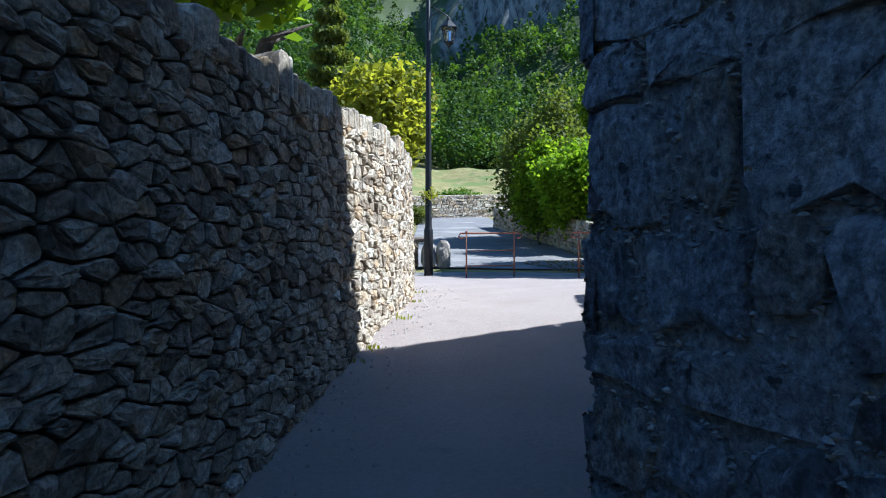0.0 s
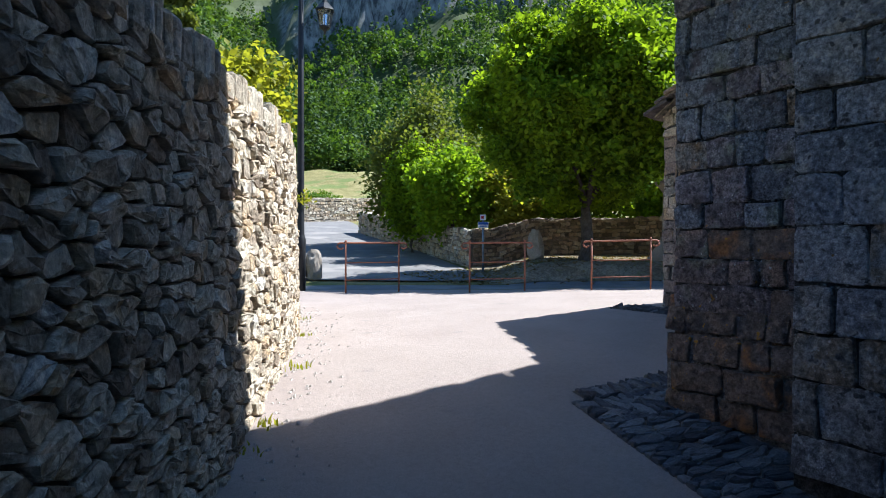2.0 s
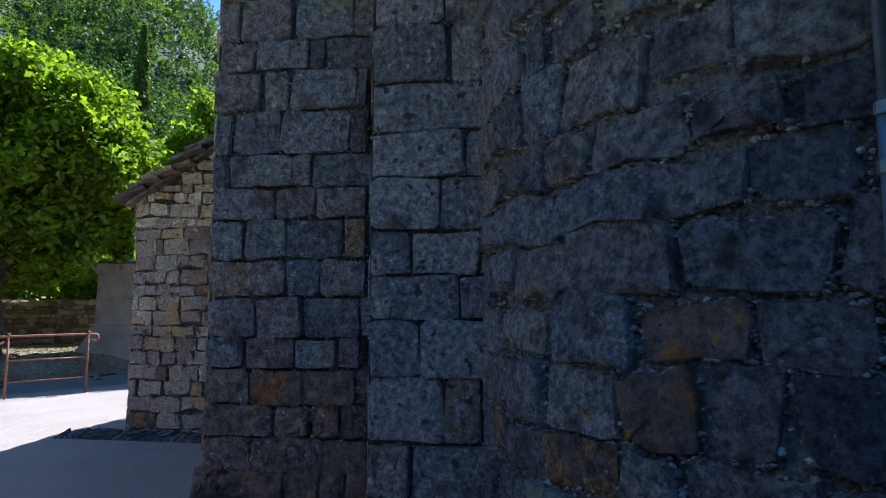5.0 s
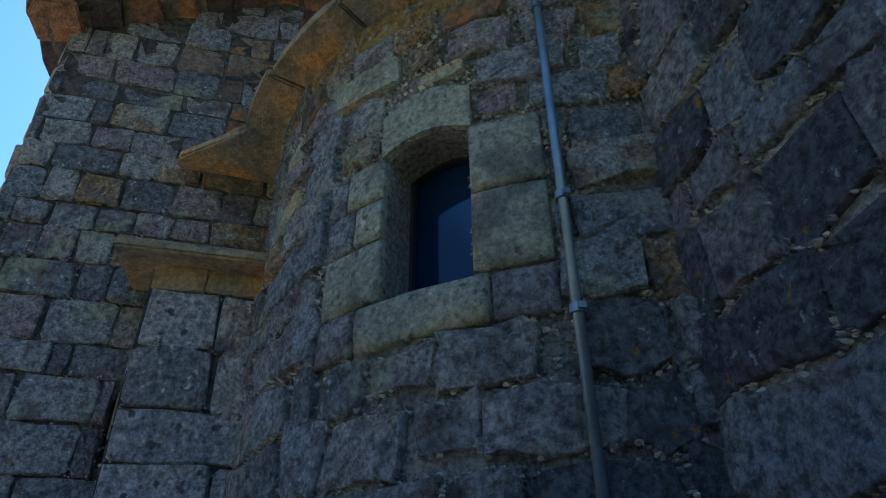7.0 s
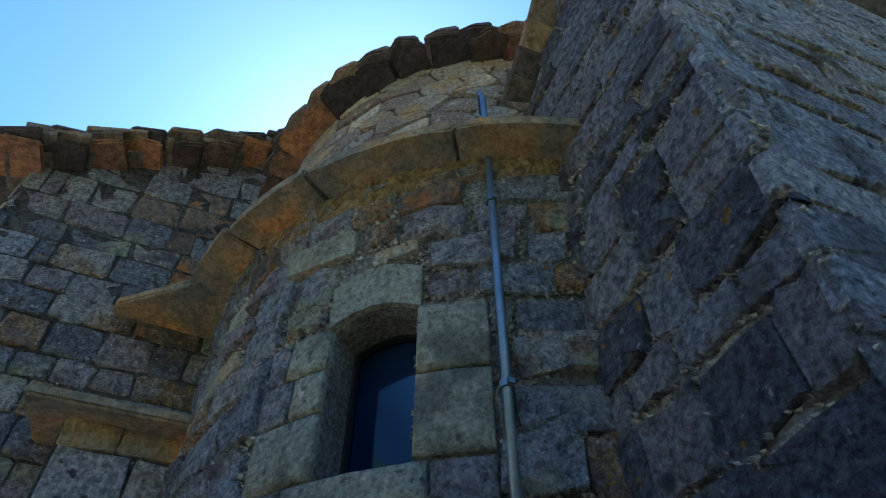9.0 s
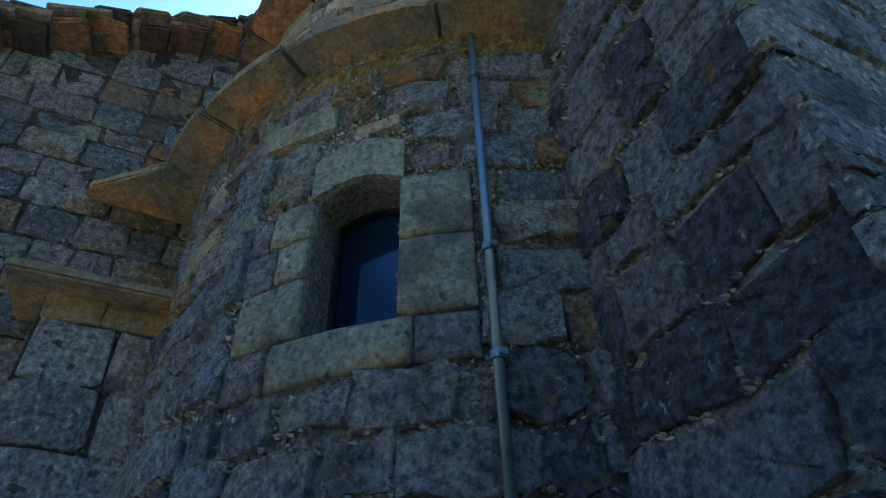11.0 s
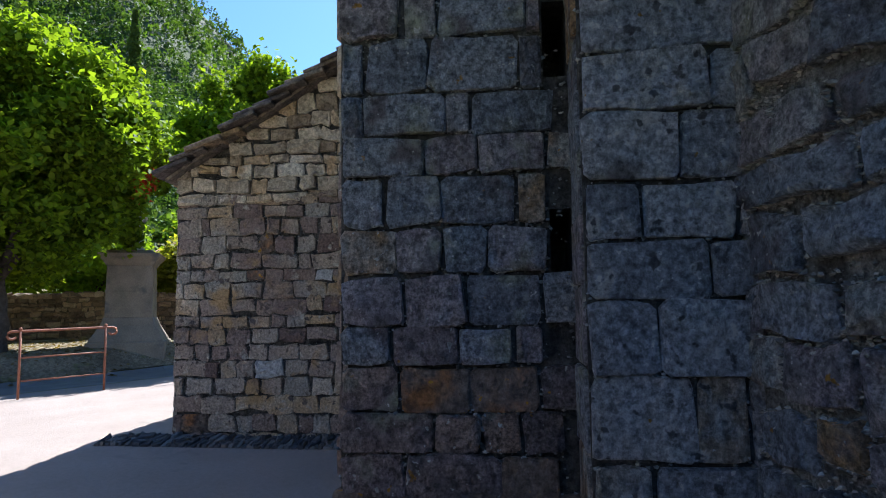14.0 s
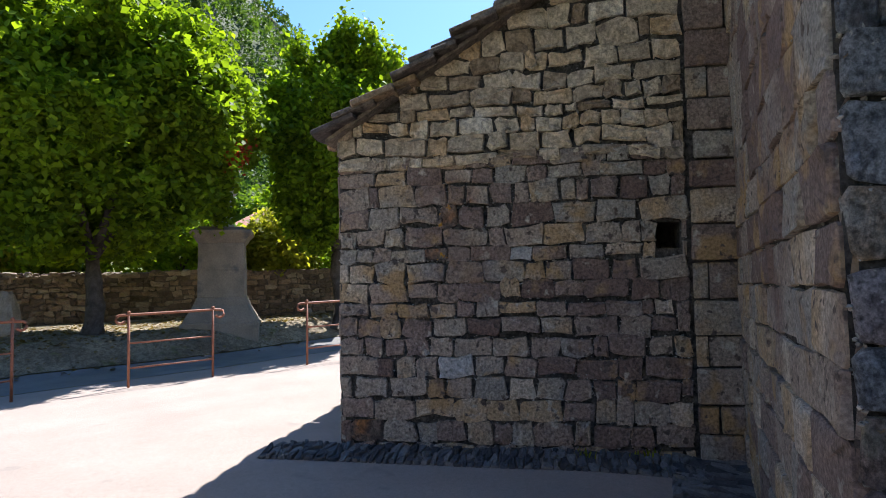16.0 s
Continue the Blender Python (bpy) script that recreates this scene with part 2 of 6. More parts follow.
def height(x, y):
    cx = max(0.0, min(5.5, x - 1.5))
    yy = y + 0.35 * min(max(0.0, x - 1.5), 6.0)
    z = 0.62 * sm((yy - 1.5) / 5.5) + 0.04 * cx * (1 - 0.8 * sm((y - 7) / 6))
    z += 0.012 * fbm(x * 0.35, y * 0.35)
    d = past_edge(x, y)
    az = math.degrees(math.atan2(x, y))
    side = sm((az - 36) / 4) if az > 0 else 0
    z += side * 0.50 * sm((d - 1.2) / 1.2)
    r = math.hypot(x, y)
    z += 0.088 * min(max(0.0, r - 18), 90) * (0.35 + 0.65 * sm((az + 20) / 30)) * (1 - 0.55 * side)
    if r > 55:
        s = min(1.0, (r - 55) / 465)
        top = math.tan(radians(skyline(az))) * 520 - 4
        c = sm((az - 19) / 4) * (1 - sm((az - 42) / 6))
        base = 0.66 - 0.05 * fbm(az * 0.22, 1.7) - 0.02 * fbm(az * 0.9, 4.7) + 0.02 * fbm(az * 2.5, 9.0)
        f = s ** 1.75
        step = sm((s - base) / 0.05)
        g = s ** 1.9 * (1 - step * 0.35) + step * (0.24 + 0.20 * s)
        f = f * (1 - c) + min(1.0, g * 1.02) * c
        out = sm((fbm(x * 0.02, y * 0.02, 8.0) - 0.22) / 0.14) * sm((s - 0.12) / 0.2) * (9 if az < 22 else 3 if az < 45 else 0)
        rough = fbm(x * 0.012, y * 0.012, 5.0) * 12 + fbm(x * 0.06, y * 0.06, 2.0, 5) * (2.5 + 7 * c * step) + out
        z += max(0.0, top - 3) * f + rough * min(1.0, (r - 55) / 120) * (1 - sm((s - 0.9) / 0.1) * 0.6)
    return z


def sheet(name, corner, nu, nv, lift, material, label, category):
    """A draped sheet; corner(u, v) gives x, y for u, v in 0..1."""
    verts, faces = [], []
    for j in range(nv + 1):
        for i in range(nu + 1):
            x, y = corner(i / nu, j / nv)
            verts.append((x, y, height(x, y) + lift))
    for j in range(nv):
        for i in range(nu):
            a = j * (nu + 1) + i
            faces.append((a, a + 1, a + nu + 2, a + nu + 1))
    return structure(new(name, mesh_of(name, verts, faces, material, True)), label, category)


def make_ground():
    verts, faces = [(0.0, 0.0, height(0, 0) - 0.25)], []
    rings = [0.8 * 1.032 ** k for k in range(216)]
    rings = [r for r in rings if r < 700]
    na = 420
    for r in rings:
        for k in range(na):
            a = 2 * math.pi * k / na
            x, y = r * math.sin(a), r * math.cos(a)
            verts.append((x, y, height(x, y) - (0.25 if past_edge(x, y) < 2.0 and r < 26 else 0.03)))
    for k in range(na):
        faces.append((0, 1 + (k + 1) % na, 1 + k))
    for i in range(len(rings) - 1):
        for k in range(na):
            a, b = 1 + i * na + k, 1 + i * na + (k + 1) % na
            faces.append((a, b, b + na, a + na))
    return structure(new("ground", mesh_of("ground", verts, faces, HILL, True)), "dry grassy ground rising to a wooded limestone mountain", "ground")


def lerp2(a, b, t):
    return a[0] + (b[0] - a[0]) * t, a[1] + (b[1] - a[1]) * t


def square_uv(u, v):
    p, q = lerp2((-9.0, -9.0), (24.0, -9.0), u), lerp2((2.2, 16.9), (26.0, 3.6), u)
    return lerp2(p, q, v)


def road_uv(u, v):
    p, q = lerp2((-6.0, 21.5), (30.0, 1.4), u), lerp2((-5.25, 22.8), (30.75, 2.7), u)
    return lerp2(p, q, v)


def lane_uv(u, v):
    s = v
    mid = (8.3 + 11.0 * s + 6.0 * s * s, 16.6 + 29.0 * s + 18 * s * s)
    w = 2.2 + 0.5 * (1 - s) ** 4
    return mid[0] + (u - 0.5) * 2 * w, mid[1] - (u - 0.5) * 1.2 * w


HILL = mat("wooded_hill_ground", [(0.3, (0.16, 0.15, 0.05)), (0.55, (0.24, 0.21, 0.08)), (0.75, (0.31, 0.26, 0.12))], 0.95, 0.8, 30, 0.6, None, [(0.25, 0.52, 0.62, (0.13, 0.16, 0.045))], 0.5, dist=0.05)


def slope_rock(m):
    """Bare pale rock where the hill is steep."""
    t = m.node_tree
    n, l = t.nodes, t.links
    b = n["Principled BSDF"]
    old = b.inputs["Base Color"].links[0].from_socket
    geo = n.new("ShaderNodeNewGeometry")
    sep = n.new("ShaderNodeSeparateXYZ")
    l.new(geo.outputs["Normal"], sep.inputs[0])
    pos = n.new("ShaderNodeSeparateXYZ")
    l.new(geo.outputs["Position"], pos.inputs[0])
    mr = n.new("ShaderNodeMapRange")
    l.new(sep.outputs[2], mr.inputs[0])
    mr.inputs[1].default_value, mr.inputs[2].default_value, mr.inputs[3].default_value, mr.inputs[4].default_value = 0.52, 0.68, 1, 0
    hi = n.new("ShaderNodeMapRange")
    l.new(pos.outputs[2], hi.inputs[0])
    hi.inputs[1].default_value, hi.inputs[2].default_value = 20, 40
    k = n.new("ShaderNodeMath")
    k.operation = "MULTIPLY"
    l.new(mr.outputs[0], k.inputs[0]), l.new(hi.outputs[0], k.inputs[1])
    rock = n.new("ShaderNodeTexNoise")
    rock.inputs["Scale"].default_value, rock.inputs["Detail"].default_value, rock.inputs["Roughness"].default_value = 0.16, 10, 0.68
    st = n.new("ShaderNodeMapping")
    st.inputs["Scale"].default_value = (1.8, 1.8, 0.45)
    l.new(geo.outputs["Position"], st.inputs[0]), l.new(st.outputs[0], rock.inputs["Vector"])
    rr = n.new("ShaderNodeValToRGB")
    rr.color_ramp.elements[0].position, rr.color_ramp.elements[0].color = 0.38, (0.05, 0.05, 0.05, 1)
    rr.color_ramp.elements[1].position, rr.color_ramp.elements[1].color = 0.60, (0.30, 0.285, 0.26, 1)
    l.new(rock.outputs["Fac"], rr.inputs[0])
    wood = n.new("ShaderNodeMix")
    wood.data_type = "RGBA"
    l.new(hi.outputs[0], wood.inputs[0])
    l.new(old, wood.inputs[6])
    wood.inputs[7].default_value = (0.055, 0.075, 0.025, 1)
    mx = n.new("ShaderNodeMix")
    mx.data_type = "RGBA"
    l.new(k.outputs[0], mx.inputs[0])
    l.new(wood.outputs[2], mx.inputs[6]), l.new(rr.outputs[0], mx.inputs[7])
    l.new(mx.outputs[2], b.inputs["Base Color"])


slope_rock(HILL)
ground = make_ground()
sheet("pavement", square_uv, 120, 110, 0.0, PAVE, "pale worn asphalt of the village square", "pavement")
sheet("road", road_uv, 120, 16, 0.004, ASPHALT, "grey asphalt road past the square", "road")
sheet("road_branch", lane_uv, 16, 60, 0.012, ASPHALT, "grey asphalt lane climbing past a low wall", "road")


def cut(ob, x0, x1, y0, y1, z0, z1, turn=0.0, arch=0.0):
    """Sinks a box-shaped (or arched) opening into a wall; the wall stays one plain mesh."""
    bm = bmesh.new()
    prof = [(y0, z0), (y1, z0), (y1, z1)]
    prof += [(y1 + (y0 - y1) * k / 8, z1 + arch * math.sin(math.pi * k / 8)) for k in range(1, 8)] if arch else []
    prof += [(y0, z1)]
    a = [bm.verts.new((x0, y, z)) for y, z in prof]
    b = [bm.verts.new((x1, y, z)) for y, z in prof]
    bm.faces.new(a), bm.faces.new(b[::-1])
    for i in range(len(prof)):
        bm.faces.new((a[i], b[i], b[(i + 1) % len(prof)], a[(i + 1) % len(prof)]))
    c = part("cutter", bm, MORTAR)
    c.matrix_basis = Matrix.Rotation(radians(turn), 4, "Z")
    mod = ob.modifiers.new("opening", "BOOLEAN")
    mod.operation, mod.object, mod.solver = "DIFFERENCE", c, "EXACT"
    bpy.context.view_layer.update()
    me = bpy.data.meshes.new_from_object(ob.evaluated_get(bpy.context.evaluated_depsgraph_get()))
    ob.modifiers.clear()
    ob.data = me
    bpy.data.objects.remove(c)


# ---- buildings: cores ----
def side_y(x):
    return 4.41 - 0.17 * (x - 3.93)


def shed_roof(x, y):
    """Underside of the aisle's roof, rising towards the apse."""
    return 5.75 + 0.56 * (4.41 - y)


def chapel_roof(x, y):
    return 3.22 + 0.62 * (6.85 - y)


AP, AR = (3.7, 1.1), 1.78
bm = bmesh.new()
prism(bm, [(3.93, 1.0), (9.5, 1.0), (9.5, side_y(9.5)), (3.93, side_y(3.93))], -0.3, shed_roof)
wall_aisle = structure(part("wall_aisle", bm, JOINT), "grey limestone aisle wall of a church, in shade", "wall")
bm = bmesh.new()
prism(bm, [(7.08, 3.0), (12.5, 3.0), (12.5, 6.85), (7.05, 6.85)], -0.3, chapel_roof)
wall_chapel = structure(part("wall_chapel", bm, JOINT), "warm limestone gable wall of a side chapel", "wall")
bm = bmesh.new()
prism(bm, [(1.107, -12.0), (9.5, -12.0), (9.5, 1.0), (2.2, 1.0), (2.2, 1.578), (1.107, 1.578)], -0.6, lambda x, y: 5.5 + 0.8 * (2.2 - min(x, 2.2)) + 0.75 * max(0, 1.08 - x))
wall_south = structure(part("wall_south", bm, PALE_MORTAR), "big dark limestone wall of the church beside the alley", "wall")
bm = bmesh.new()
block(bm, 3.55, 4.2, 2.4, 3.43, -0.2, 3.8)
buttress = tagged(part("buttress", bm, JOINT), "grey limestone buttress with a slab cap against the church", "buttress")
bm = bmesh.new()
lathe(bm, [(AR, -0.3), (AR, 4.8)], AP, 72)
apse = structure(part("wall_apse", bm, MORTAR, None, "", True), "rounded limestone apse wall with crumbling mortar", "wall")
bm = bmesh.new()
lathe(bm, [(1.62, 4.7), (1.62, 6.12)], AP, 72)
drum = structure(part("wall_drum", bm, MORTAR, None, "", True), "pale rubble drum above the apse", "wall")


def verge_uv(u, v):
    p = EDGE_A + (EDGE_B - EDGE_A) * (0.42 + 0.95 * u) + EDGE_N * (1.52 + 4.4 * v)
    return p.x, p.y


sheet("verge", verge_uv, 80, 24, 0.012, DRYEARTH, "dry earth verge under the lindens", "verge")


# left wall: straight, then bending slowly away
def lw(s):
    """Foot line of the long rubble wall; s in metres from its first visible end."""
    a = (-3.0, -2.2)
    if s < 9.6:
        return a[0] + 0.4955 * s, a[1] + 0.8686 * s
    k = s - 9.6
    return a[0] + 0.4955 * 9.6 + 0.4955 * k - 0.0255 * k * k, a[1] + 0.8686 * 9.6 + 0.8686 * k + 0.002 * k * k


def lw_top(s):
    return 2.47 + 0.06 * fbm(s * 1.3, 0.3) + 0.1 * sm((s - 6) / 6)


LW_LEN = 15.9
verts, faces = [], []
N = 90
for i in range(N + 1):
    s = LW_LEN * i / N
    x, y = lw(s)
    x2, y2 = lw(s + 0.01)
    d = Vector((x2 - x, y2 - y)).normalized()
    nx, ny = -d.y, d.x
    for off, z in ((0.0, height(x, y) - 0.3), (0.06, lw_top(s) - 0.04), (0.5, lw_top(s) - 0.04), (0.56, height(x, y) - 0.3)):
        verts.append((x + nx * off, y + ny * off, z))
for i in range(N):
    for k in range(3):
        a = i * 4 + k
        faces.append((a, a + 1, a + 5, a + 4))
faces += [(0, 1, 2, 3), (N * 4 + 3, N * 4 + 2, N * 4 + 1, N * 4)]
wall_garden = structure(new("wall_garden", mesh_of("wall_garden", verts, faces, EARTH)), "long dry-stone garden wall of pale rubble", "wall")

# unseen blocks added to darken the alley: over the church and closing its rear
bm = bmesh.new()
block(bm, 1.6, 9.5, -12.0, 0.5, 5.0, 9.0)
structure(part("wall_shade_south", bm, MORTAR), "unseen block over the church, added to darken the alley", "wall")
bm = bmesh.new()
block(bm, -4.6, 1.1, -10.5, -8.5, -0.5, 6.5)
structure(part("wall_shade_end", bm, MORTAR), "unseen plain wall closing the alley, added to cut skylight", "wall")

# main vessel of the church, behind the apse: unseen, added to block the sun
bm = bmesh.new()
prism(bm, [(4.7, -6.0), (9.5, -6.0), (9.5, 2.1), (4.7, 2.1)], 5.0, lambda x, y: 8.4)
structure(part("wall_nave_blocker", bm, MORTAR), "unseen nave block behind the apse, added to block the sun", "wall")


# ---- stonework ----
def stone_geometry(pts, depth, centre, place, rng, rough):
    """One dressed or rubble stone: pts outline in wall coordinates; place(u, v, d) gives the world point. Returns verts, faces."""
    cu, cv = centre
    n = len(pts)
    verts = []
    tilt_u, tilt_v = rng.uniform(-1, 1) * rough, rng.uniform(-1, 1) * rough
    size = min(max(p[0] for p in pts) - min(p[0] for p in pts), max(p[1] for p in pts) - min(p[1] for p in pts))
    for ring, (shrink, d) in enumerate(((1.0, -0.03), (1.0, depth * 0.55), (1 - 0.02 - 0.05 * min(1, 0.1 / max(size, 0.02)), depth * 0.92), (0.6, depth))):
        for u, v in pts:
            uu, vv = cu + (u - cu) * shrink, cv + (v - cv) * shrink
            dd = d
            if ring:
                dd += 0.25 * depth * fbm(uu * 14.0 + 3.1 * cu, vv * 14.0, 1.7 * cv, 3) + (0.35 * depth * rng.uniform(-1, 0.2) * rough if ring == 1 else 0)
            if ring >= 2:
                dd += depth * (tilt_u * (u - cu) + tilt_v * (v - cv)) / max(size, 0.04) * 0.6 + rng.uniform(-1, 1) * depth * rough * 0.5
            verts.append(place(uu, vv, dd))
    verts.append(place(cu, cv, depth * (1.0 + 0.3 * rough * rng.uniform(-1, 1))))
    faces = []
    for r in range(3):
        for k in range(n):
            a, b = r * n + k, r * n + (k + 1) % n
            faces.append((a, b, b + n, a + n))
    for k in range(n):
        faces.append((3 * n + k, 3 * n + (k + 1) % n, 4 * n))
    return verts, faces


def masonry(parent, name, place, u0, u1, v0, v1, course, width, gap, depth, rough, own, rest, seed, inside=None, near=None, cap=300, wave=0.0, name_rest="stone_courses", label_rest="", sharp=True, clip=(), accents=(), pick=None, grit=0, grit_size=0.007):
    """Courses of separate stones on a wall face. inside(u, v) keeps a stone; near(u, v) picks those that are objects of their own."""
    rng = random.Random(seed)
    fu = (lambda u, v: v0(u)) if callable(v0) else (lambda u, v: v0)
    low = v0 if not callable(v0) else min(v0(u0), v0(u1), v0((u0 + u1) / 2))
    rv, rf = [], []
    gv, gf = [], []
    count = 0
    v = low
    row = 0
    while v < v1:
        h = rng.uniform(*course)
        u = u0 - rng.uniform(0, width[0]) * (row % 2)
        while u < u1:
            w = rng.uniform(*width)
            if rng.random() < 0.12:
                w *= 0.55
            a, b = max(u, u0), min(u + w, u1)
            if u1 - b < width[0] * 0.6:
                b = u1
            u = b
            if b - a < 0.05:
                continue
            g0, g1, g2, g3 = (gap * rng.uniform(0.15, 0.9) for _ in range(4))
            ua, ub, va, vb = a + g0, b - g1, v + g2, v + h - g3
            for c0, c1, d0, d1 in clip:
                if ub > c0 and ua < c1 and vb > d0 and va < d1:
                    if ua < c0 - 0.03:
                        ub = c0
                    elif ub > c1 + 0.03:
                        ua = c1
                    elif va < d0 - 0.05:
                        vb = d0 - 0.006
                    elif vb > d1 + 0.05:
                        va = d1 + 0.006
                    else:
                        ub = ua
            if ub - ua < 0.03:
                continue
            if wave and rng.random() < 0.22:
                va += rng.uniform(0, 0.25) * h
            if wave and rng.random() < 0.22:
                vb += rng.uniform(0, 0.18) * h
            cu, cv = (ua + ub) / 2, (va + vb) / 2
            if inside and not inside(cu, cv, (ub - ua) / 2, (vb - va) / 2):
                continue
            j = rough * min(ub - ua, vb - va) * (0.22 if rough > 0.5 else 0.12)
            c = 0.22 * min(ub - ua, vb - va) * (0.22 + 0.9 * rough * rough)
            raw = [(ua + c, va), (cu, va), (ub - c, va), (ub, va + c), (ub, vb - c), (ub - c, vb), (cu, vb), (ua + c, vb), (ua, vb - c), (ua, va + c)]
            pts = []
            for q in raw:
                x, y = q[0] + rng.uniform(-j, j), q[1] + rng.uniform(-j, j)
                y += wave * fbm(x * 1.6, y * 0.9 + seed)
                pts.append((x, y))
            cv += wave * fbm(cu * 1.6, cv * 0.9 + seed)
            for _ in range(int(grit * (0.4 + 1.2 * rng.random()))):
                e = rng.randrange(len(pts))
                t = rng.random()
                p, q = pts[e], pts[(e + 1) % len(pts)]
                out = 1.0 + rng.uniform(-0.02, 0.07)
                x, y = cu + (p[0] + (q[0] - p[0]) * t - cu) * out, cv + (p[1] + (q[1] - p[1]) * t - cv) * out
                r = grit_size * rng.uniform(0.4, 1.7)
                a0, k, d0 = rng.uniform(0, 6.28), len(gv), depth * rng.uniform(0.1, 0.75)
                gv += [place(x + r * rng.uniform(0.7, 1.3) * math.cos(a0 + 1.2566 * m), y + 0.75 * r * math.sin(a0 + 1.2566 * m), d0 - 0.01) for m in range(5)]
                gv.append(place(x + 0.3 * r * math.cos(a0), y + 0.3 * r * math.sin(a0), d0 + r * rng.uniform(0.3, 0.9)))
                gf += [(k + m, k + (m + 1) % 5, k + 5) for m in range(5)]
            verts, faces = stone_geometry(pts, depth * rng.uniform(0.65, 1.35), (cu, cv), place, rng, rough)
            if count < cap and (near is None or near(cu, cv)):
                mid = place(cu, cv, 0.0)
                chosen = pick(cu, cv) if pick else own
                for au, av, am in accents:
                    if abs(au - cu) < (ub - ua) / 2 and abs(av - cv) < (vb - va) / 2:
                        chosen = am
                me = mesh_of(name, [p - mid for p in verts], faces, chosen, not sharp)
                ob = new(name, me)
                ob.location = mid
                ob.parent = parent
                count += 1
            else:
                k = len(rv)
                rv += verts
                rf += [tuple(i + k for i in f) for f in faces]
        v += h
        row += 1
    if rv:
        ob = new(name_rest, mesh_of(name_rest, rv, rf, rest, not sharp))
        ob.parent = parent
        tagged(ob, label_rest, kind="stuff")
    if gv:
        ob = new("joint_grit", mesh_of("joint_grit", gv, gf, CRUMB))
        ob.parent = parent
        tagged(ob, "crumbling lime mortar in the joints", kind="stuff")


def clip_half(poly, nx, ny, k):
    """The part of a polygon on which nx * x + ny * y <= k."""
    out = []
    for i, (x, y) in enumerate(poly):
        x2, y2 = poly[(i + 1) % len(poly)]
        a, b = nx * x + ny * y - k, nx * x2 + ny * y2 - k
        if a <= 0:
            out.append((x, y))
        if (a < 0 < b) or (b < 0 < a):
            t = a / (a - b)
            out.append((x + (x2 - x) * t, y + (y2 - y) * t))
    return out


def rubble(parent, name, place, u0, u1, v0, v1, size, gap, depth, rough, own, rest, seed, inside=None, near=None, cap=300, jit=0.4, drop=0.14, label_rest="", accents=(), name_rest="stone_courses"):
    """Uncoursed stones fitted against each other: cells round scattered centres, each with rounded corners."""
    rng = random.Random(seed)
    su, sv = size
    nu, nv = int((u1 - u0) / su) + 1, int((v1 - v0) / sv) + 1
    grid = {}
    for j in range(-1, nv + 1):
        for i in range(-1, nu + 1):
            if rng.random() < drop:
                continue
            grid[i, j] = (u0 + su * (i + 0.5 + 0.5 * (j % 2) + rng.uniform(-jit, jit)), v0 + sv * (j + 0.5 + rng.uniform(-jit, jit)))
    rv, rf = [], []
    count = 0
    for (i, j), (cu, cv) in grid.items():
        poly = [(max(u0, cu - 2 * su), max(v0, cv - 2 * sv)), (min(u1, cu + 2 * su), max(v0, cv - 2 * sv)), (min(u1, cu + 2 * su), min(v1, cv + 2 * sv)), (max(u0, cu - 2 * su), min(v1, cv + 2 * sv))]
        if poly[0][0] >= poly[1][0] or poly[0][1] >= poly[2][1]:
            continue
        for dj in range(-2, 3):
            for di in range(-2, 3):
                q = grid.get((i + di, j + dj))
                if q is None or (di == 0 and dj == 0) or len(poly) < 3:
                    continue
                nx, ny = (q[0] - cu) / su ** 2, (q[1] - cv) / sv ** 2
                k = nx * (q[0] + cu) / 2 + ny * (q[1] + cv) / 2 - gap / 2 * math.hypot(nx, ny)
                poly = clip_half(poly, nx, ny, k)
        if len(poly) < 3:
            continue
        wu, wv = max(p[0] for p in poly) - min(p[0] for p in poly), max(p[1] for p in poly) - min(p[1] for p in poly)
        if wu < 0.02 or wv < 0.015:
            continue
        mu, mv = sum(p[0] for p in poly) / len(poly), sum(p[1] for p in poly) / len(poly)
        if inside and not inside(mu, mv, wu / 2, wv / 2):
            continue
        pts = []
        for a in range(len(poly)):
            p, q = poly[a], poly[(a + 1) % len(poly)]
            e = rng.uniform(0.10, 0.24)
            for t in (e, 1 - e):
                pts.append((p[0] + (q[0] - p[0]) * t + rng.uniform(-1, 1) * gap * 0.3, p[1] + (q[1] - p[1]) * t + rng.uniform(-1, 1) * gap * 0.3))
        verts, faces = stone_geometry(pts, depth * rng.uniform(0.6, 1.4), (mu, mv), place, rng, rough)
        if count < cap and (near is None or near(mu, mv)):
            mid = place(mu, mv, 0.0)
            chosen = own
            for au, av, am in accents:
                if abs(au - mu) < wu / 2 and abs(av - mv) < wv / 2:
                    chosen = am
            ob = new(name, mesh_of(name, [p - mid for p in verts], faces, chosen))
            ob.location = mid
            ob.parent = parent
            count += 1
        else:
            k = len(rv)
            rv += verts
            rf += [tuple(a + k for a in f) for f in faces]
    if rv:
        ob = new(name_rest, mesh_of(name_rest, rv, rf, rest))
        ob.parent = parent
        tagged(ob, label_rest, kind="stuff")


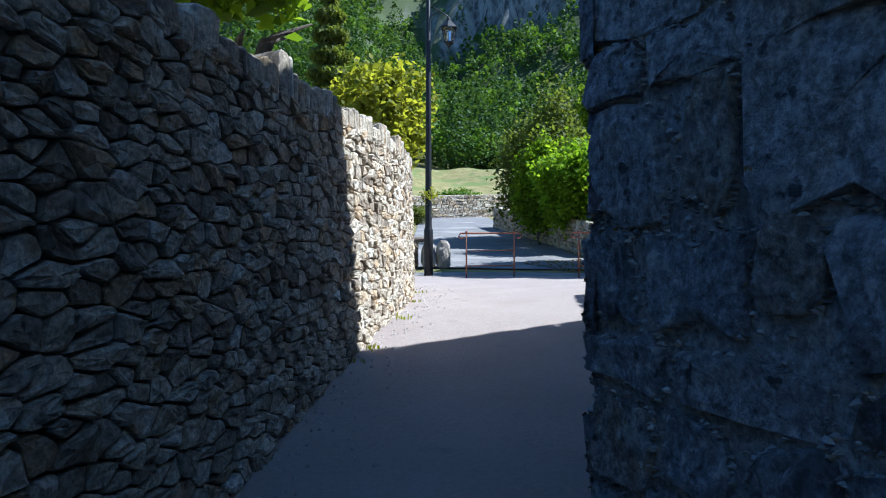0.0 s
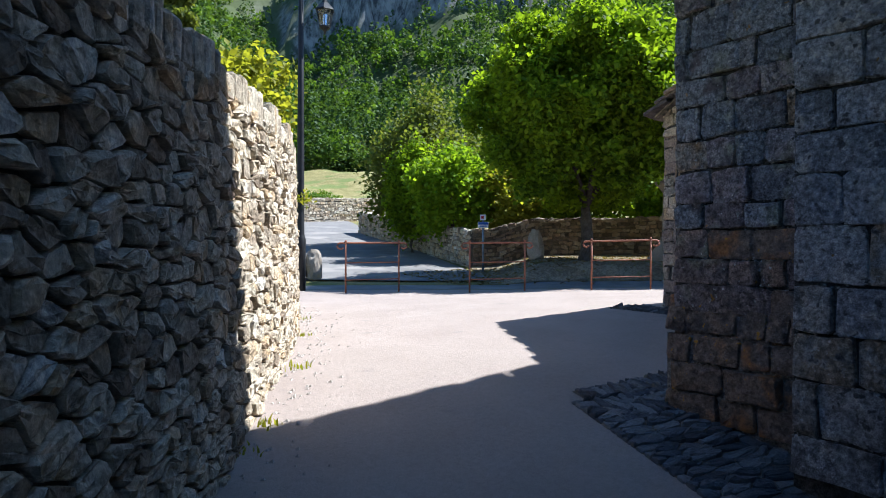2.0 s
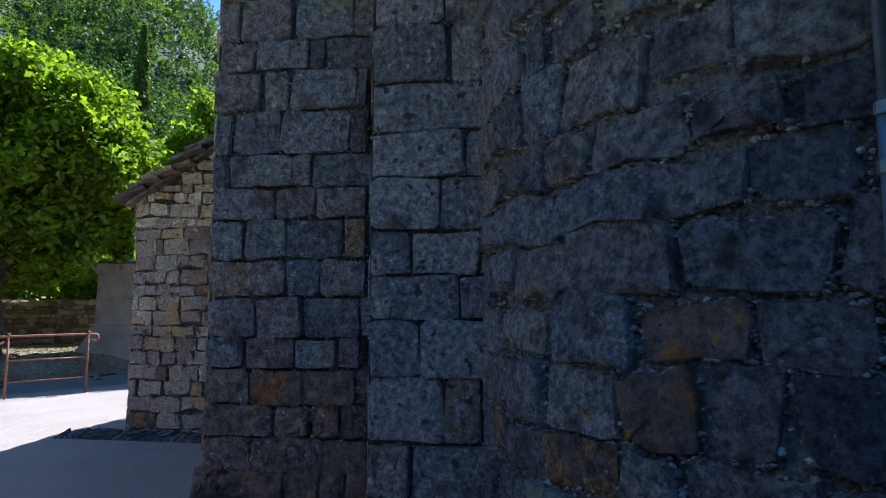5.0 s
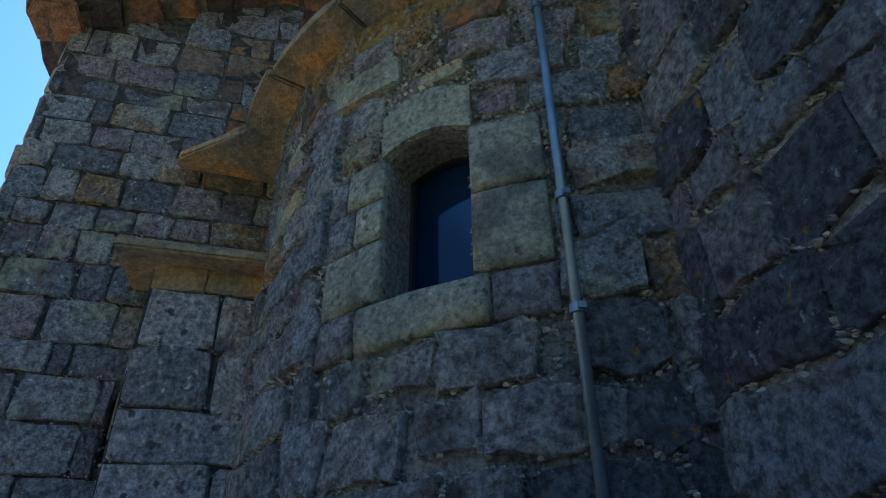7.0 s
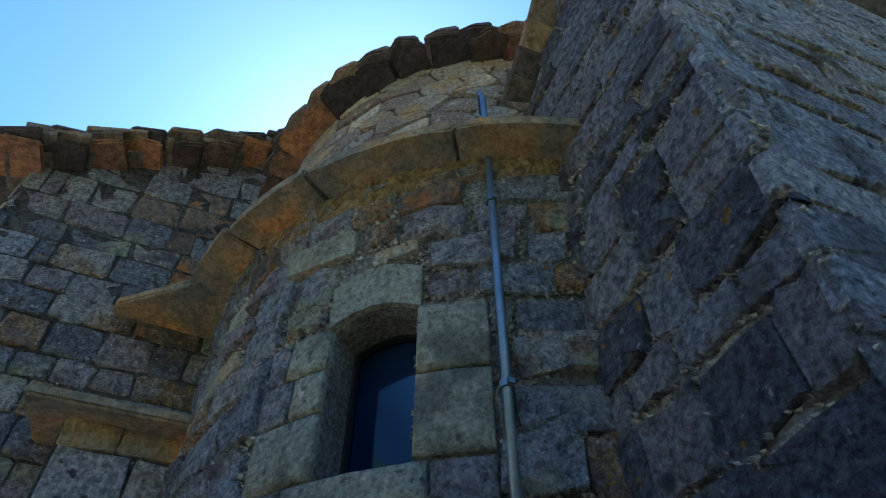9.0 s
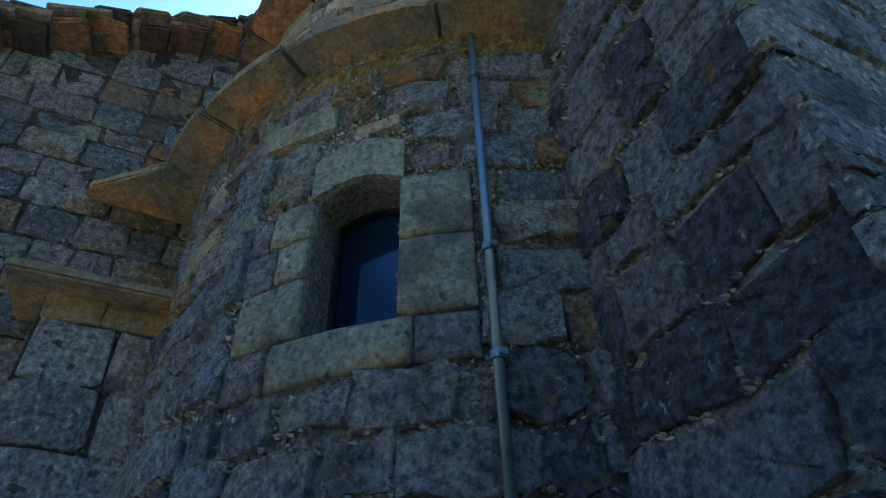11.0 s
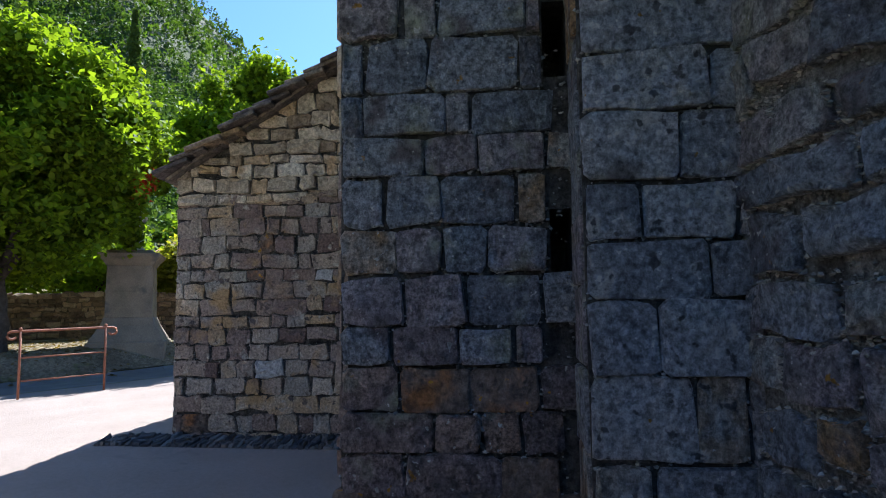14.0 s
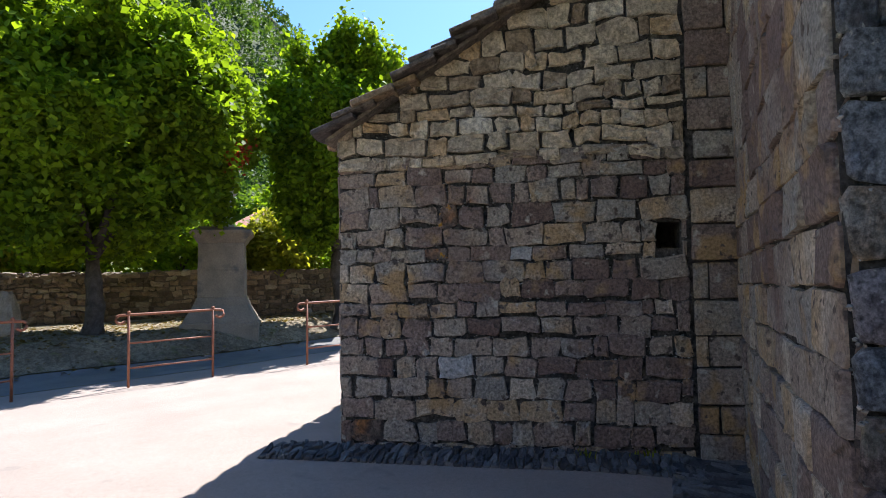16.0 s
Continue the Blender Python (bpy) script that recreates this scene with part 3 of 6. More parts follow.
def crumbs(parent, place, u0, u1, v0, v1, n, size, d0, seed, inside=None):
    """Crumbling mortar and flaked stone clinging to a wall face, gathered in patches."""
    rng = random.Random(seed)
    rv, rf = [], []
    made = 0
    while made < n:
        u, v = rng.uniform(u0, u1), rng.uniform(v0, v1)
        if fbm(u * 2.3 + seed, v * 2.3, 1.0, 3) + rng.uniform(-0.25, 0.25) < 0.0:
            continue
        made += 1
        if inside and not inside(u, v, 0, 0):
            continue
        s = size * rng.uniform(0.35, 1.5)
        a0 = rng.uniform(0, 6.28)
        k = len(rv)
        m = rng.choice((4, 5))
        for i in range(m):
            a = a0 + 6.283 * i / m
            q = s * rng.uniform(0.6, 1.2)
            rv.append(place(u + q * math.cos(a), v + 0.7 * q * math.sin(a), d0 - 0.006))
        rv.append(place(u + s * rng.uniform(-0.3, 0.3), v + s * rng.uniform(-0.2, 0.3), d0 + s * rng.uniform(0.15, 0.45)))
        for i in range(m):
            rf.append((k + i, k + (i + 1) % m, k + m))
    ob = new("crumbling_mortar", mesh_of("crumbling_mortar", rv, rf, CRUMB))
    ob.parent = parent
    tagged(ob, "crumbling mortar and flaked stone", kind="stuff")


def holes(*boxes):
    """Keeps stones off the openings: boxes of (u0, u1, v0, v1)."""
    def ok(u, v, hw, hh):
        return all(u + hw < a or u - hw > b or v + hh < c or v - hh > d for a, b, c, d in boxes)
    return ok


RUSTSTONE = mat("iron_stained_stone", [(0.2, (0.20, 0.165, 0.145)), (0.5, (0.29, 0.225, 0.18)), (0.8, (0.34, 0.23, 0.15))], 0.9, 9, 50, 1.0, None, [(5.0, 0.55, 0.68, (0.38, 0.18, 0.07)), (3.0, 0.56, 0.68, (0.13, 0.11, 0.10)), (20.0, 0.66, 0.70, (0.50, 0.27, 0.04))], 0.45, dist=0.04, mottle=0.4, pits=20)
PALESTONE = mat("pale_fresh_stone", [(0.3, (0.42, 0.43, 0.43)), (0.7, (0.55, 0.55, 0.53))], 0.9, 6, 50, 0.8, None, None, 0.35, mottle=0.3, pits=30)


BIG = [(0.0, (0.34, 0.345, 0.36)), (0.4, (0.52, 0.525, 0.54)), (0.7, (0.62, 0.61, 0.59)), (0.9, (0.46, 0.38, 0.28)), (0.99, (0.60, 0.585, 0.56))]
BIG_SPOTS = [(9, 0.60, 0.66, (0.58, 0.56, 0.52)), (30, 0.64, 0.68, (0.66, 0.64, 0.60)), (3, 0.60, 0.68, (0.20, 0.195, 0.20)), (18, 0.62, 0.68, (0.14, 0.135, 0.135)), (16, 0.71, 0.75, (0.40, 0.24, 0.06))]
BLOCKS = mat("rough_limestone_block", BIG, 0.9, 7, 45, 1.0, "object", BIG_SPOTS, 0.65, dist=0.06, mottle=0.44, pits=30)
BLOCKS_REST = mat("rough_limestone_block_far", BIG, 0.9, 7, 45, 1.0, "island", BIG_SPOTS, 0.65, dist=0.06, mottle=0.44, pits=30)
BROWNSTONE = mat("brown_limestone", [(0.0, (0.22, 0.185, 0.18)), (0.4, (0.36, 0.295, 0.285)), (0.7, (0.45, 0.345, 0.29)), (0.97, (0.40, 0.25, 0.16))], 0.9, 6, 70, 1.0, "object", LICHEN, 0.7, dist=0.07, mottle=0.5, pits=26)
# dark lichened stone; its tone also holds the north-facing return's shade
DAMP_SHADE = [(0.0, (0.14, 0.14, 0.155)), (0.35, (0.26, 0.265, 0.285)), (0.6, (0.36, 0.355, 0.37)), (0.85, (0.31, 0.275, 0.27)), (0.99, (0.46, 0.45, 0.43))]
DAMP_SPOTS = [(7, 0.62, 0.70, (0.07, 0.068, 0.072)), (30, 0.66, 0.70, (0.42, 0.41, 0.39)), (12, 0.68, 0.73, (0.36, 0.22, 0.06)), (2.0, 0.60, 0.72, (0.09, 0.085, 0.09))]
SHADED_DAMPSTONE = mat("shade_dark_weathered_limestone", DAMP_SHADE, 0.9, 7, 55, 1.0, "object", DAMP_SPOTS, 0.5, dist=0.05, mottle=0.52, pits=28)
SHADED_DAMPSTONE_REST = mat("shade_dark_weathered_limestone_far", DAMP_SHADE, 0.9, 7, 55, 1.0, "island", DAMP_SPOTS, 0.5, dist=0.05, mottle=0.52, pits=28)


# aisle front, facing the alley; u runs along -y from the outer corner
HOLE_A, HOLE_B = (3.44, 3.53, 2.10, 2.36), (3.44, 3.54, 2.92, 3.25)
for (a, b, c, d) in (HOLE_A, HOLE_B):
    cut(wall_aisle, 3.8, 4.4, a, b, c, d)
cut(wall_chapel, 6.9, 7.5, 4.28, 4.45, 2.30, 2.49)


def aisle_front(u, v, d):
    return Vector((3.93 - d + 0.012 * (v - 2.5) * 0.5, 4.41 - u, v))


def under_shed(u, v, hw, hh):
    return v < shed_roof(0, 4.41 - u) + 0.01


masonry(wall_aisle, "stone", aisle_front, 0.0, 2.4, 0.55, 7.2, (0.16, 0.25), (0.17, 0.40), 0.011, 0.030, 0.5, ASHLAR, ASHLAR_REST, 11,
        lambda u, v, hw, hh: under_shed(u, v, hw, hh) and (u < 1.0 or v > 3.75), None, 300, 0.0, grit=12, pick=lambda u, v: BROWNSTONE if v < 1.75 + 0.3 * fbm(u * 2.0, v * 2.0) else ASHLAR, clip=[(0.86, 0.99, 2.10, 2.36), (0.86, 0.99, 2.92, 3.25)], accents=[(0.45, 1.62, RUSTSTONE), (0.7, 1.62, RUSTSTONE), (0.25, 1.1, RUSTSTONE), (0.75, 1.28, RUSTSTONE), (1.1, 5.95, RUSTSTONE), (1.25, 5.75, RUSTSTONE), (1.05, 5.5, RUSTSTONE), (1.3, 5.3, RUSTSTONE), (0.9, 6.1, RUSTSTONE), (1.4, 5.0, RUSTSTONE), (0.85, 5.7, RUSTSTONE), (1.35, 4.7, RUSTSTONE)])





# aisle flank, slanting back to the chapel; its warm stone colour includes bounced light
FL = Vector((1, -0.17, 0)).normalized()
FN = Vector((0.17, 1, 0)).normalized()


def aisle_side(u, v, d):
    return Vector((3.93, 4.41, v)) + FL * u + FN * d


masonry(wall_aisle, "stone", aisle_side, 0.0, 3.2, 0.55, 5.75, (0.18, 0.28), (0.25, 0.5), 0.010, 0.024, 0.45, CHAPEL, CHAPEL_REST, 12, None, lambda u, v: v < 4.2, 200)


# plinth courses under the aisle corner and buttress, stepped out and rust-brown
def plinth_front(u, v, d):
    return Vector((3.93 - 0.05 - d + 0.2 * max(0, v - 0.95), 4.44 - u, v))


bm = bmesh.new()
prism(bm, [(3.88, 3.43), (4.6, 3.43), (4.6, 4.36), (3.88, 4.44)], 0.2, 1.04)
plinth = structure(part("plinth", bm, MORTAR), "weathered rust-brown plinth courses at the wall foot", "plinth")
masonry(plinth, "stone", plinth_front, 0.0, 1.05, 0.5, 1.06, (0.17, 0.2), (0.25, 0.45), 0.012, 0.04, 0.5, RUSTSTONE, CHAPEL_REST, 13)


# buttress: front and flank
def but_front(u, v, d):
    return Vector((3.55 - d, 3.43 - u, v))


def but_side(u, v, d):
    return Vector((3.55 + u, 3.43 + d, v))


masonry(buttress, "stone", but_front, 0.0, 0.75, 0.45, 3.8, (0.2, 0.3), (0.24, 0.5), 0.008, 0.030, 0.42, BLOCKS, BLOCKS_REST, 14, None, None, 300, 0.0, grit=10, accents=[(0.1, 3.7, CORNICE), (0.35, 3.7, CORNICE), (0.62, 3.7, CORNICE), (0.5, 0.7, RUSTSTONE)])
masonry(buttress, "stone", but_side, 0.03, 0.38, 0.45, 3.8, (0.2, 0.3), (0.3, 0.4), 0.008, 0.016, 0.3, ASHLAR, ASHLAR_REST, 15)
bm = bmesh.new()
prism(bm, [(3.36, 2.70), (3.95, 2.66), (3.95, 3.60), (3.36, 3.60)], lambda x, y: 3.80 + 0.10 * (x - 3.36), lambda x, y: 3.86 + 0.28 * (x - 3.36))
bmesh.ops.bevel(bm, geom=list(bm.edges), offset=0.015, segments=2, affect="EDGES")
part("cap_slab", bm, CORNICE, buttress, "ochre stone cap slab")

# apse: curved courses
W0, W1 = radians(131.6), radians(143.0)
WZ0, WZ1, WZA = 3.20, 3.84, 0.055
wall_mid = (W0 + W1) / 2
c, s = math.cos(wall_mid), math.sin(wall_mid)
APV = Vector((AP[0], AP[1], 0))


def apse_face(u, v, d):
    a = radians(92) + u / AR
    r = AR + d
    return Vector((AP[0] + r * math.cos(a), AP[1] + r * math.sin(a), v))


def win_u(a):
    return (a - radians(92)) * AR


cutter_c = (AP[0], AP[1])
apse.data.transform(Matrix.Translation((-AP[0], -AP[1], 0)))
apse.data.transform(Matrix.Rotation(-wall_mid, 4, "Z"))
half = AR * math.sin((W1 - W0) / 2)
cut(apse, AR - 0.34, AR + 0.3, -half, half, WZ0, WZ1, 0, WZA)
apse.data.transform(Matrix.Rotation(wall_mid, 4, "Z"))
apse.data.transform(Matrix.Translation((AP[0], AP[1], 0)))
apse.data.polygons.foreach_set("use_smooth", [False] * len(apse.data.polygons))

masonry(apse, "stone", apse_face, 0.0, AR * radians(75), 0.35, 4.7, (0.16, 0.25), (0.18, 0.42), 0.022, 0.036, 0.6, ASHLAR, ASHLAR_REST, 16, None, lambda u, v: v > 0.9, 300, 0.012, grit=60, grit_size=0.009,
        clip=[(win_u(W0) - 0.31, win_u(W1) + 0.29, 3.0, WZ1 + 0.02), (win_u(W0) - 0.035, win_u(W1) + 0.035, WZ1 + 0.02, WZ1 + 0.31)], accents=[(1.36, 1.98, RUSTSTONE), (1.28, 1.76, RUSTSTONE), (0.62, 4.5, RUSTSTONE), (1.75, 4.45, RUSTSTONE), (0.35, 3.9, DRESSED), (0.5, 4.3, DRESSED), (0.9, 4.4, DRESSED), (1.2, 4.35, DRESSED), (1.5, 4.2, DRESSED)], pick=lambda u, v: SHADED_DAMPSTONE if u + 0.35 * fbm(u * 2.0, v * 2.0, 3.0) > 1.28 and v < 3.1 else ASHLAR)


crumbs(apse, apse_face, 0.05, AR * radians(68), 0.5, 4.65, 9000, 0.009, 0.012, 161, holes((win_u(W0), win_u(W1), WZ0, WZ1 + WZA)))
OCHRE_MORTAR = mat("ochre_mortar", [(0.3, (0.24, 0.18, 0.10)), (0.7, (0.42, 0.30, 0.15))], 0.95, 5, 40, 0.9, None, [(7, 0.58, 0.68, (0.22, 0.21, 0.18))], 0.4, dist=0.04, mottle=0.4, pits=20)
verts, faces = [], []
KB = 60
for k in range(KB + 1):
    u = AR * radians(76) * k / KB
    lo = 4.58 + 0.05 * fbm(u * 3.0, 2.0)
    for v, d in ((lo, -0.01), (lo + 0.03, 0.026), (4.725, 0.05 + 0.012 * fbm(u * 9, 5.0))):
        verts.append(apse_face(u, v, d))
for k in range(KB):
    for i in range(2):
        a = k * 3 + i
        faces.append((a, a + 3, a + 4, a + 1))
ob = new("mortar_band", mesh_of("mortar_band", verts, faces, OCHRE_MORTAR, True))
ob.parent = apse
ob["label"] = "ochre mortar bed under the cornice"


# dressed stones round the window
def wedge(u0, u1, v0, v1, depth, seed, material=DRESSED, name="window_jamb"):
    rng = random.Random(seed)
    g = 0.006
    pts = [(u0 + g, v0 + g), ((u0 + u1) / 2, v0 + g), (u1 - g, v0 + g), (u1 - g, (v0 + v1) / 2), (u1 - g, v1 - g), ((u0 + u1) / 2, v1 - g), (u0 + g, v1 - g), (u0 + g, (v0 + v1) / 2)]
    verts, faces = stone_geometry(pts, depth, ((u0 + u1) / 2, (v0 + v1) / 2), apse_face, rng, 0.12)
    ob = new(name, mesh_of(name, verts, faces, material, True))
    ob.parent = apse


ua, ub = win_u(W0), win_u(W1)
for i, (v0, v1, w) in enumerate(((3.20, 3.46, 0.30), (3.46, 3.65, 0.15), (3.65, 3.85, 0.20))):
    wedge(ua - w, ua, v0, v1, 0.03, 30 + i)
    if w < 0.25:
        wedge(ua - 0.31, ua - w, v0, v1, 0.03, 34 + i, ASHLAR, "stone")
for i, (v0, v1) in enumerate(((3.20, 3.53), (3.53, 3.85))):
    wedge(ub, ub + 0.28, v0, v1, 0.03, 40 + i)
wedge(ua - 0.12, ub + 0.06, 3.01, 3.195, 0.036, 50, DRESSED, "window_sill")
wedge(ua - 0.31, ua - 0.12, 3.01, 3.195, 0.03, 51, ASHLAR, "stone")
wedge(ub + 0.06, ub + 0.28, 3.01, 3.195, 0.03, 52, SHADED_DAMPSTONE, "stone")
# arched lintel in one block
verts, faces = [], []
K = 10
for d in (-0.03, 0.03):
    for k in range(K + 1):
        u = ua - 0.02 + (ub - ua + 0.04) * k / K
        verts.append(apse_face(u, WZ1 + WZA * math.sin(math.pi * k / K) + 0.004, d))
        verts.append(apse_face(u, WZ1 + 0.22 + 0.06 * math.sin(math.pi * k / K), d))
for k in range(K):
    a = 2 * k
    o = 2 * (K + 1)
    faces += [(a + o, a + 2 + o, a + 3 + o, a + 1 + o), (a, a + 2, a + 2 + o, a + o), (a + 1 + o, a + 3 + o, a + 3, a + 1)]
faces += [(0, 2 * (K + 1), 2 * (K + 1) + 1, 1), (2 * K, 2 * K + 1, 2 * K + 1 + 2 * (K + 1), 2 * K + 2 * (K + 1))]
ob = new("window_lintel", mesh_of("window_lintel", verts, faces, DRESSED))
ob.parent = apse

# the window itself: dark leaded pane, sky reflection painted in blue, with a slim frame
GLASS = bpy.data.materials.new("window_glass_painted_sky")
GLASS.use_nodes = True
g = GLASS.node_tree.nodes["Principled BSDF"]
g.inputs["Base Color"].default_value, g.inputs["Roughness"].default_value, g.inputs["Specular IOR Level"].default_value = (0.006, 0.022, 0.075, 1), 0.06, 0.6
g.inputs["IOR"].default_value = 1.6
win = structure(new("window_1"), "small round-headed dark church window in a deep reveal", "window")
WM = Matrix.Translation(APV) @ Matrix.Rotation(wall_mid, 4, "Z")


def win_outline(grow):
    pts = [(-half - grow, WZ0 - grow), (half + grow, WZ0 - grow), (half + grow, WZ1)]
    pts += [(half + grow - (2 * half + 2 * grow) * k / 10, WZ1 + (WZA + grow) * math.sin(math.pi * k / 10)) for k in range(1, 10)]
    return pts + [(-half - grow, WZ1)]


bm = bmesh.new()
bm.faces.new([bm.verts.new((AR - 0.21, y, z)) for y, z in win_outline(0.0)])
bmesh.ops.solidify(bm, geom=bm.faces[:], thickness=0.012)
part("pane", bm, GLASS, win, "dark pane with the sky's reflected blue put into its colour", at=WM)
bm = bmesh.new()
out, inn = win_outline(-0.002), win_outline(-0.016)
n = len(out)
rings = [[bm.verts.new((x, y, z)) for y, z in o] for x, o in ((AR - 0.20, out), (AR - 0.17, out), (AR - 0.17, inn), (AR - 0.20, inn))]
for a, b in ((0, 1), (1, 2), (2, 3), (3, 0)):
    for k in range(n):
        bm.faces.new((rings[a][k], rings[a][(k + 1) % n], rings[b][(k + 1) % n], rings[b][k]))
part("window_frame", bm, BLACKIRON, win, at=WM)

# cornice of big flat slabs round the apse, one object a slab
SL = [94, 110, 127, 149, 172]
for i, (a0, a1) in enumerate(zip(SL, SL[1:])):
    rng = random.Random(70 + i)
    bm = bmesh.new()
    r1 = 2.03 + rng.uniform(-0.02, 0.02)
    outl = [(AP[0] + r * math.cos(radians(a)), AP[1] + r * math.sin(radians(a))) for r, aa in ((1.55, [a0 + 0.06 + (a1 - a0 - 0.12) * k / 6 for k in range(7)]), (r1, [a1 - 0.06 - (a1 - a0 - 0.12) * k / 6 for k in range(7)])) for a in aa]
    z = 4.72 + rng.uniform(-0.012, 0.012)
    prism(bm, outl, z, z + 0.06)
    bmesh.ops.bevel(bm, geom=list(bm.edges), offset=0.012, segments=2, affect="EDGES")
    part("cornice_slab", bm, CORNICE, apse)
bm = bmesh.new()
prism(bm, [(3.25, 2.6), (3.93, 2.6), (3.93, 3.52), (3.80, 3.52), (3.45, 3.08), (3.25, 3.05)], 4.715, 4.775)
bmesh.ops.bevel(bm, geom=list(bm.edges), offset=0.012, segments=2, affect="EDGES")
part("cornice_slab", bm, CORNICE, apse)
# thin dark slates resting on the cornice
for i in range(26):
    rng = random.Random(200 + i)
    a = radians(96 + i * 2.9)
    bm = bmesh.new()
    block(bm, -0.13, 0.13, -0.16, 0.16, 0.0, 0.03)
    part("roof_slate", bm, LAUZE, apse, at=Matrix.Translation((AP[0] + 1.80 * math.cos(a), AP[1] + 1.80 * math.sin(a), 4.805 + rng.uniform(0, 0.03))) @ Matrix.Rotation(a + rng.uniform(-0.2, 0.2), 4, "Z") @ Matrix.Rotation(radians(14), 4, "Y"))


def drum_face(u, v, d):
    a = radians(88) + u / 1.62
    r = 1.62 + d
    return Vector((AP[0] + r * math.cos(a), AP[1] + r * math.sin(a), v))


rubble(drum, "stone", drum_face, 0.0, 1.62 * radians(95), 4.85, 6.2, (0.26, 0.13), 0.014, 0.026, 0.45, CHAPEL, CHAPEL_REST, 17, None, None, 260, 0.2, 0.12)

# south wall: big rough blocks, flank of the alley and the return beside the apse


def south_flank(u, v, d):
    return Vector((1.105 - d, 1.6 - u, v))


def south_end(u, v, d):
    return Vector((1.08 + u, 1.58 + d, v))


masonry(wall_south, "stone", south_flank, -0.03, 4.5, -0.1, 2.55, (0.15, 0.32), (0.18, 0.55), 0.030, 0.026, 0.8, BLOCKS, BLOCKS_REST, 18, None, lambda u, v: u < 2.4, 140, 0.016, grit=60, grit_size=0.008)
masonry(wall_south, "stone", south_flank, -0.03, 4.5, 2.55, 6.4, (0.14, 0.24), (0.25, 0.65), 0.012, 0.022, 0.5, BLOCKS, BLOCKS_REST, 28, None, lambda u, v: u < 2.2, 150, 0.012, grit=14)
# the return's darker stone colour stands partly for its shade
masonry(wall_south, "stone", south_end, 0.0, 1.05, -0.1, 6.3, (0.16, 0.30), (0.22, 0.5), 0.014, 0.032, 0.55, SHADED_DAMPSTONE, SHADED_DAMPSTONE_REST, 19, lambda u, v, hw, hh: v + hh < 5.5 + 0.8 * (1.12 - u), None, 140, 0.02, grit=50, grit_size=0.009)

crumbs(wall_south, south_flank, -0.02, 2.6, 0.0, 4.5, 6500, 0.010, 0.008, 181)
crumbs(wall_south, south_end, 0.02, 0.95, 0.2, 5.6, 5000, 0.009, 0.012, 182)
crumbs(wall_aisle, aisle_front, 0.02, 0.96, 0.9, 4.6, 2200, 0.008, 0.014, 183)
crumbs(buttress, but_front, 0.02, 0.6, 0.6, 3.7, 700, 0.007, 0.014, 184)
crumbs(wall_aisle, aisle_side, 0.02, 3.1, 0.7, 4.5, 1500, 0.007, 0.014, 185)

# chapel gable
def chapel_face(u, v, d):
    return Vector((7.05 - d + 0.008 * u, 6.85 - u, v))


def under_chapel(u, v, hw, hh):
    y = 6.85 - u
    return v < chapel_roof(7, y) + 0.035


def chapel_end(u, v, d):
    return Vector((7.05 + u, 6.85 + d, v))


masonry(wall_chapel, "stone", chapel_face, 0.0, 2.62, 0.7, 2.98, (0.105, 0.17), (0.13, 0.33), 0.010, 0.024, 0.55, CHAPEL, CHAPEL_REST, 20, under_chapel, None, 300, 0.012, grit=10, clip=[(2.40, 2.58, 2.30, 2.49)], accents=[(0.8, 2.66, RUSTSTONE), (0.84, 2.3, RUSTSTONE), (0.97, 1.48, PALESTONE), (1.5, 2.3, PALESTONE), (0.15, 0.95, RUSTSTONE)])
masonry(wall_chapel, "stone", chapel_face, 0.0, 2.62, 2.975, 5.0, (0.08, 0.19), (0.12, 0.34), 0.012, 0.032, 0.62, RUBBLE, RUBBLE_REST, 21, under_chapel, None, 200, 0.045, grit=8)
masonry(wall_chapel, "stone", chapel_face, 2.64, 3.2, 0.7, 5.2, (0.2, 0.28), (0.3, 0.5), 0.012, 0.034, 0.25, CHAPEL, CHAPEL_REST, 22, under_chapel, None, 60)
masonry(wall_chapel, "stone", chapel_end, 0.0, 5.0, 0.7, 3.2, (0.14, 0.2), (0.2, 0.4), 0.008, 0.020, 0.42, CHAPEL, CHAPEL_REST, 23, None, lambda u, v: u < 1.0, 40)

crumbs(wall_chapel, chapel_face, 0.02, 2.6, 0.85, 4.6, 2500, 0.007, 0.014, 186, lambda u, v, a, b: v < chapel_roof(7, 6.85 - u) and not (2.38 < u < 2.6 and 2.28 < v < 2.5))


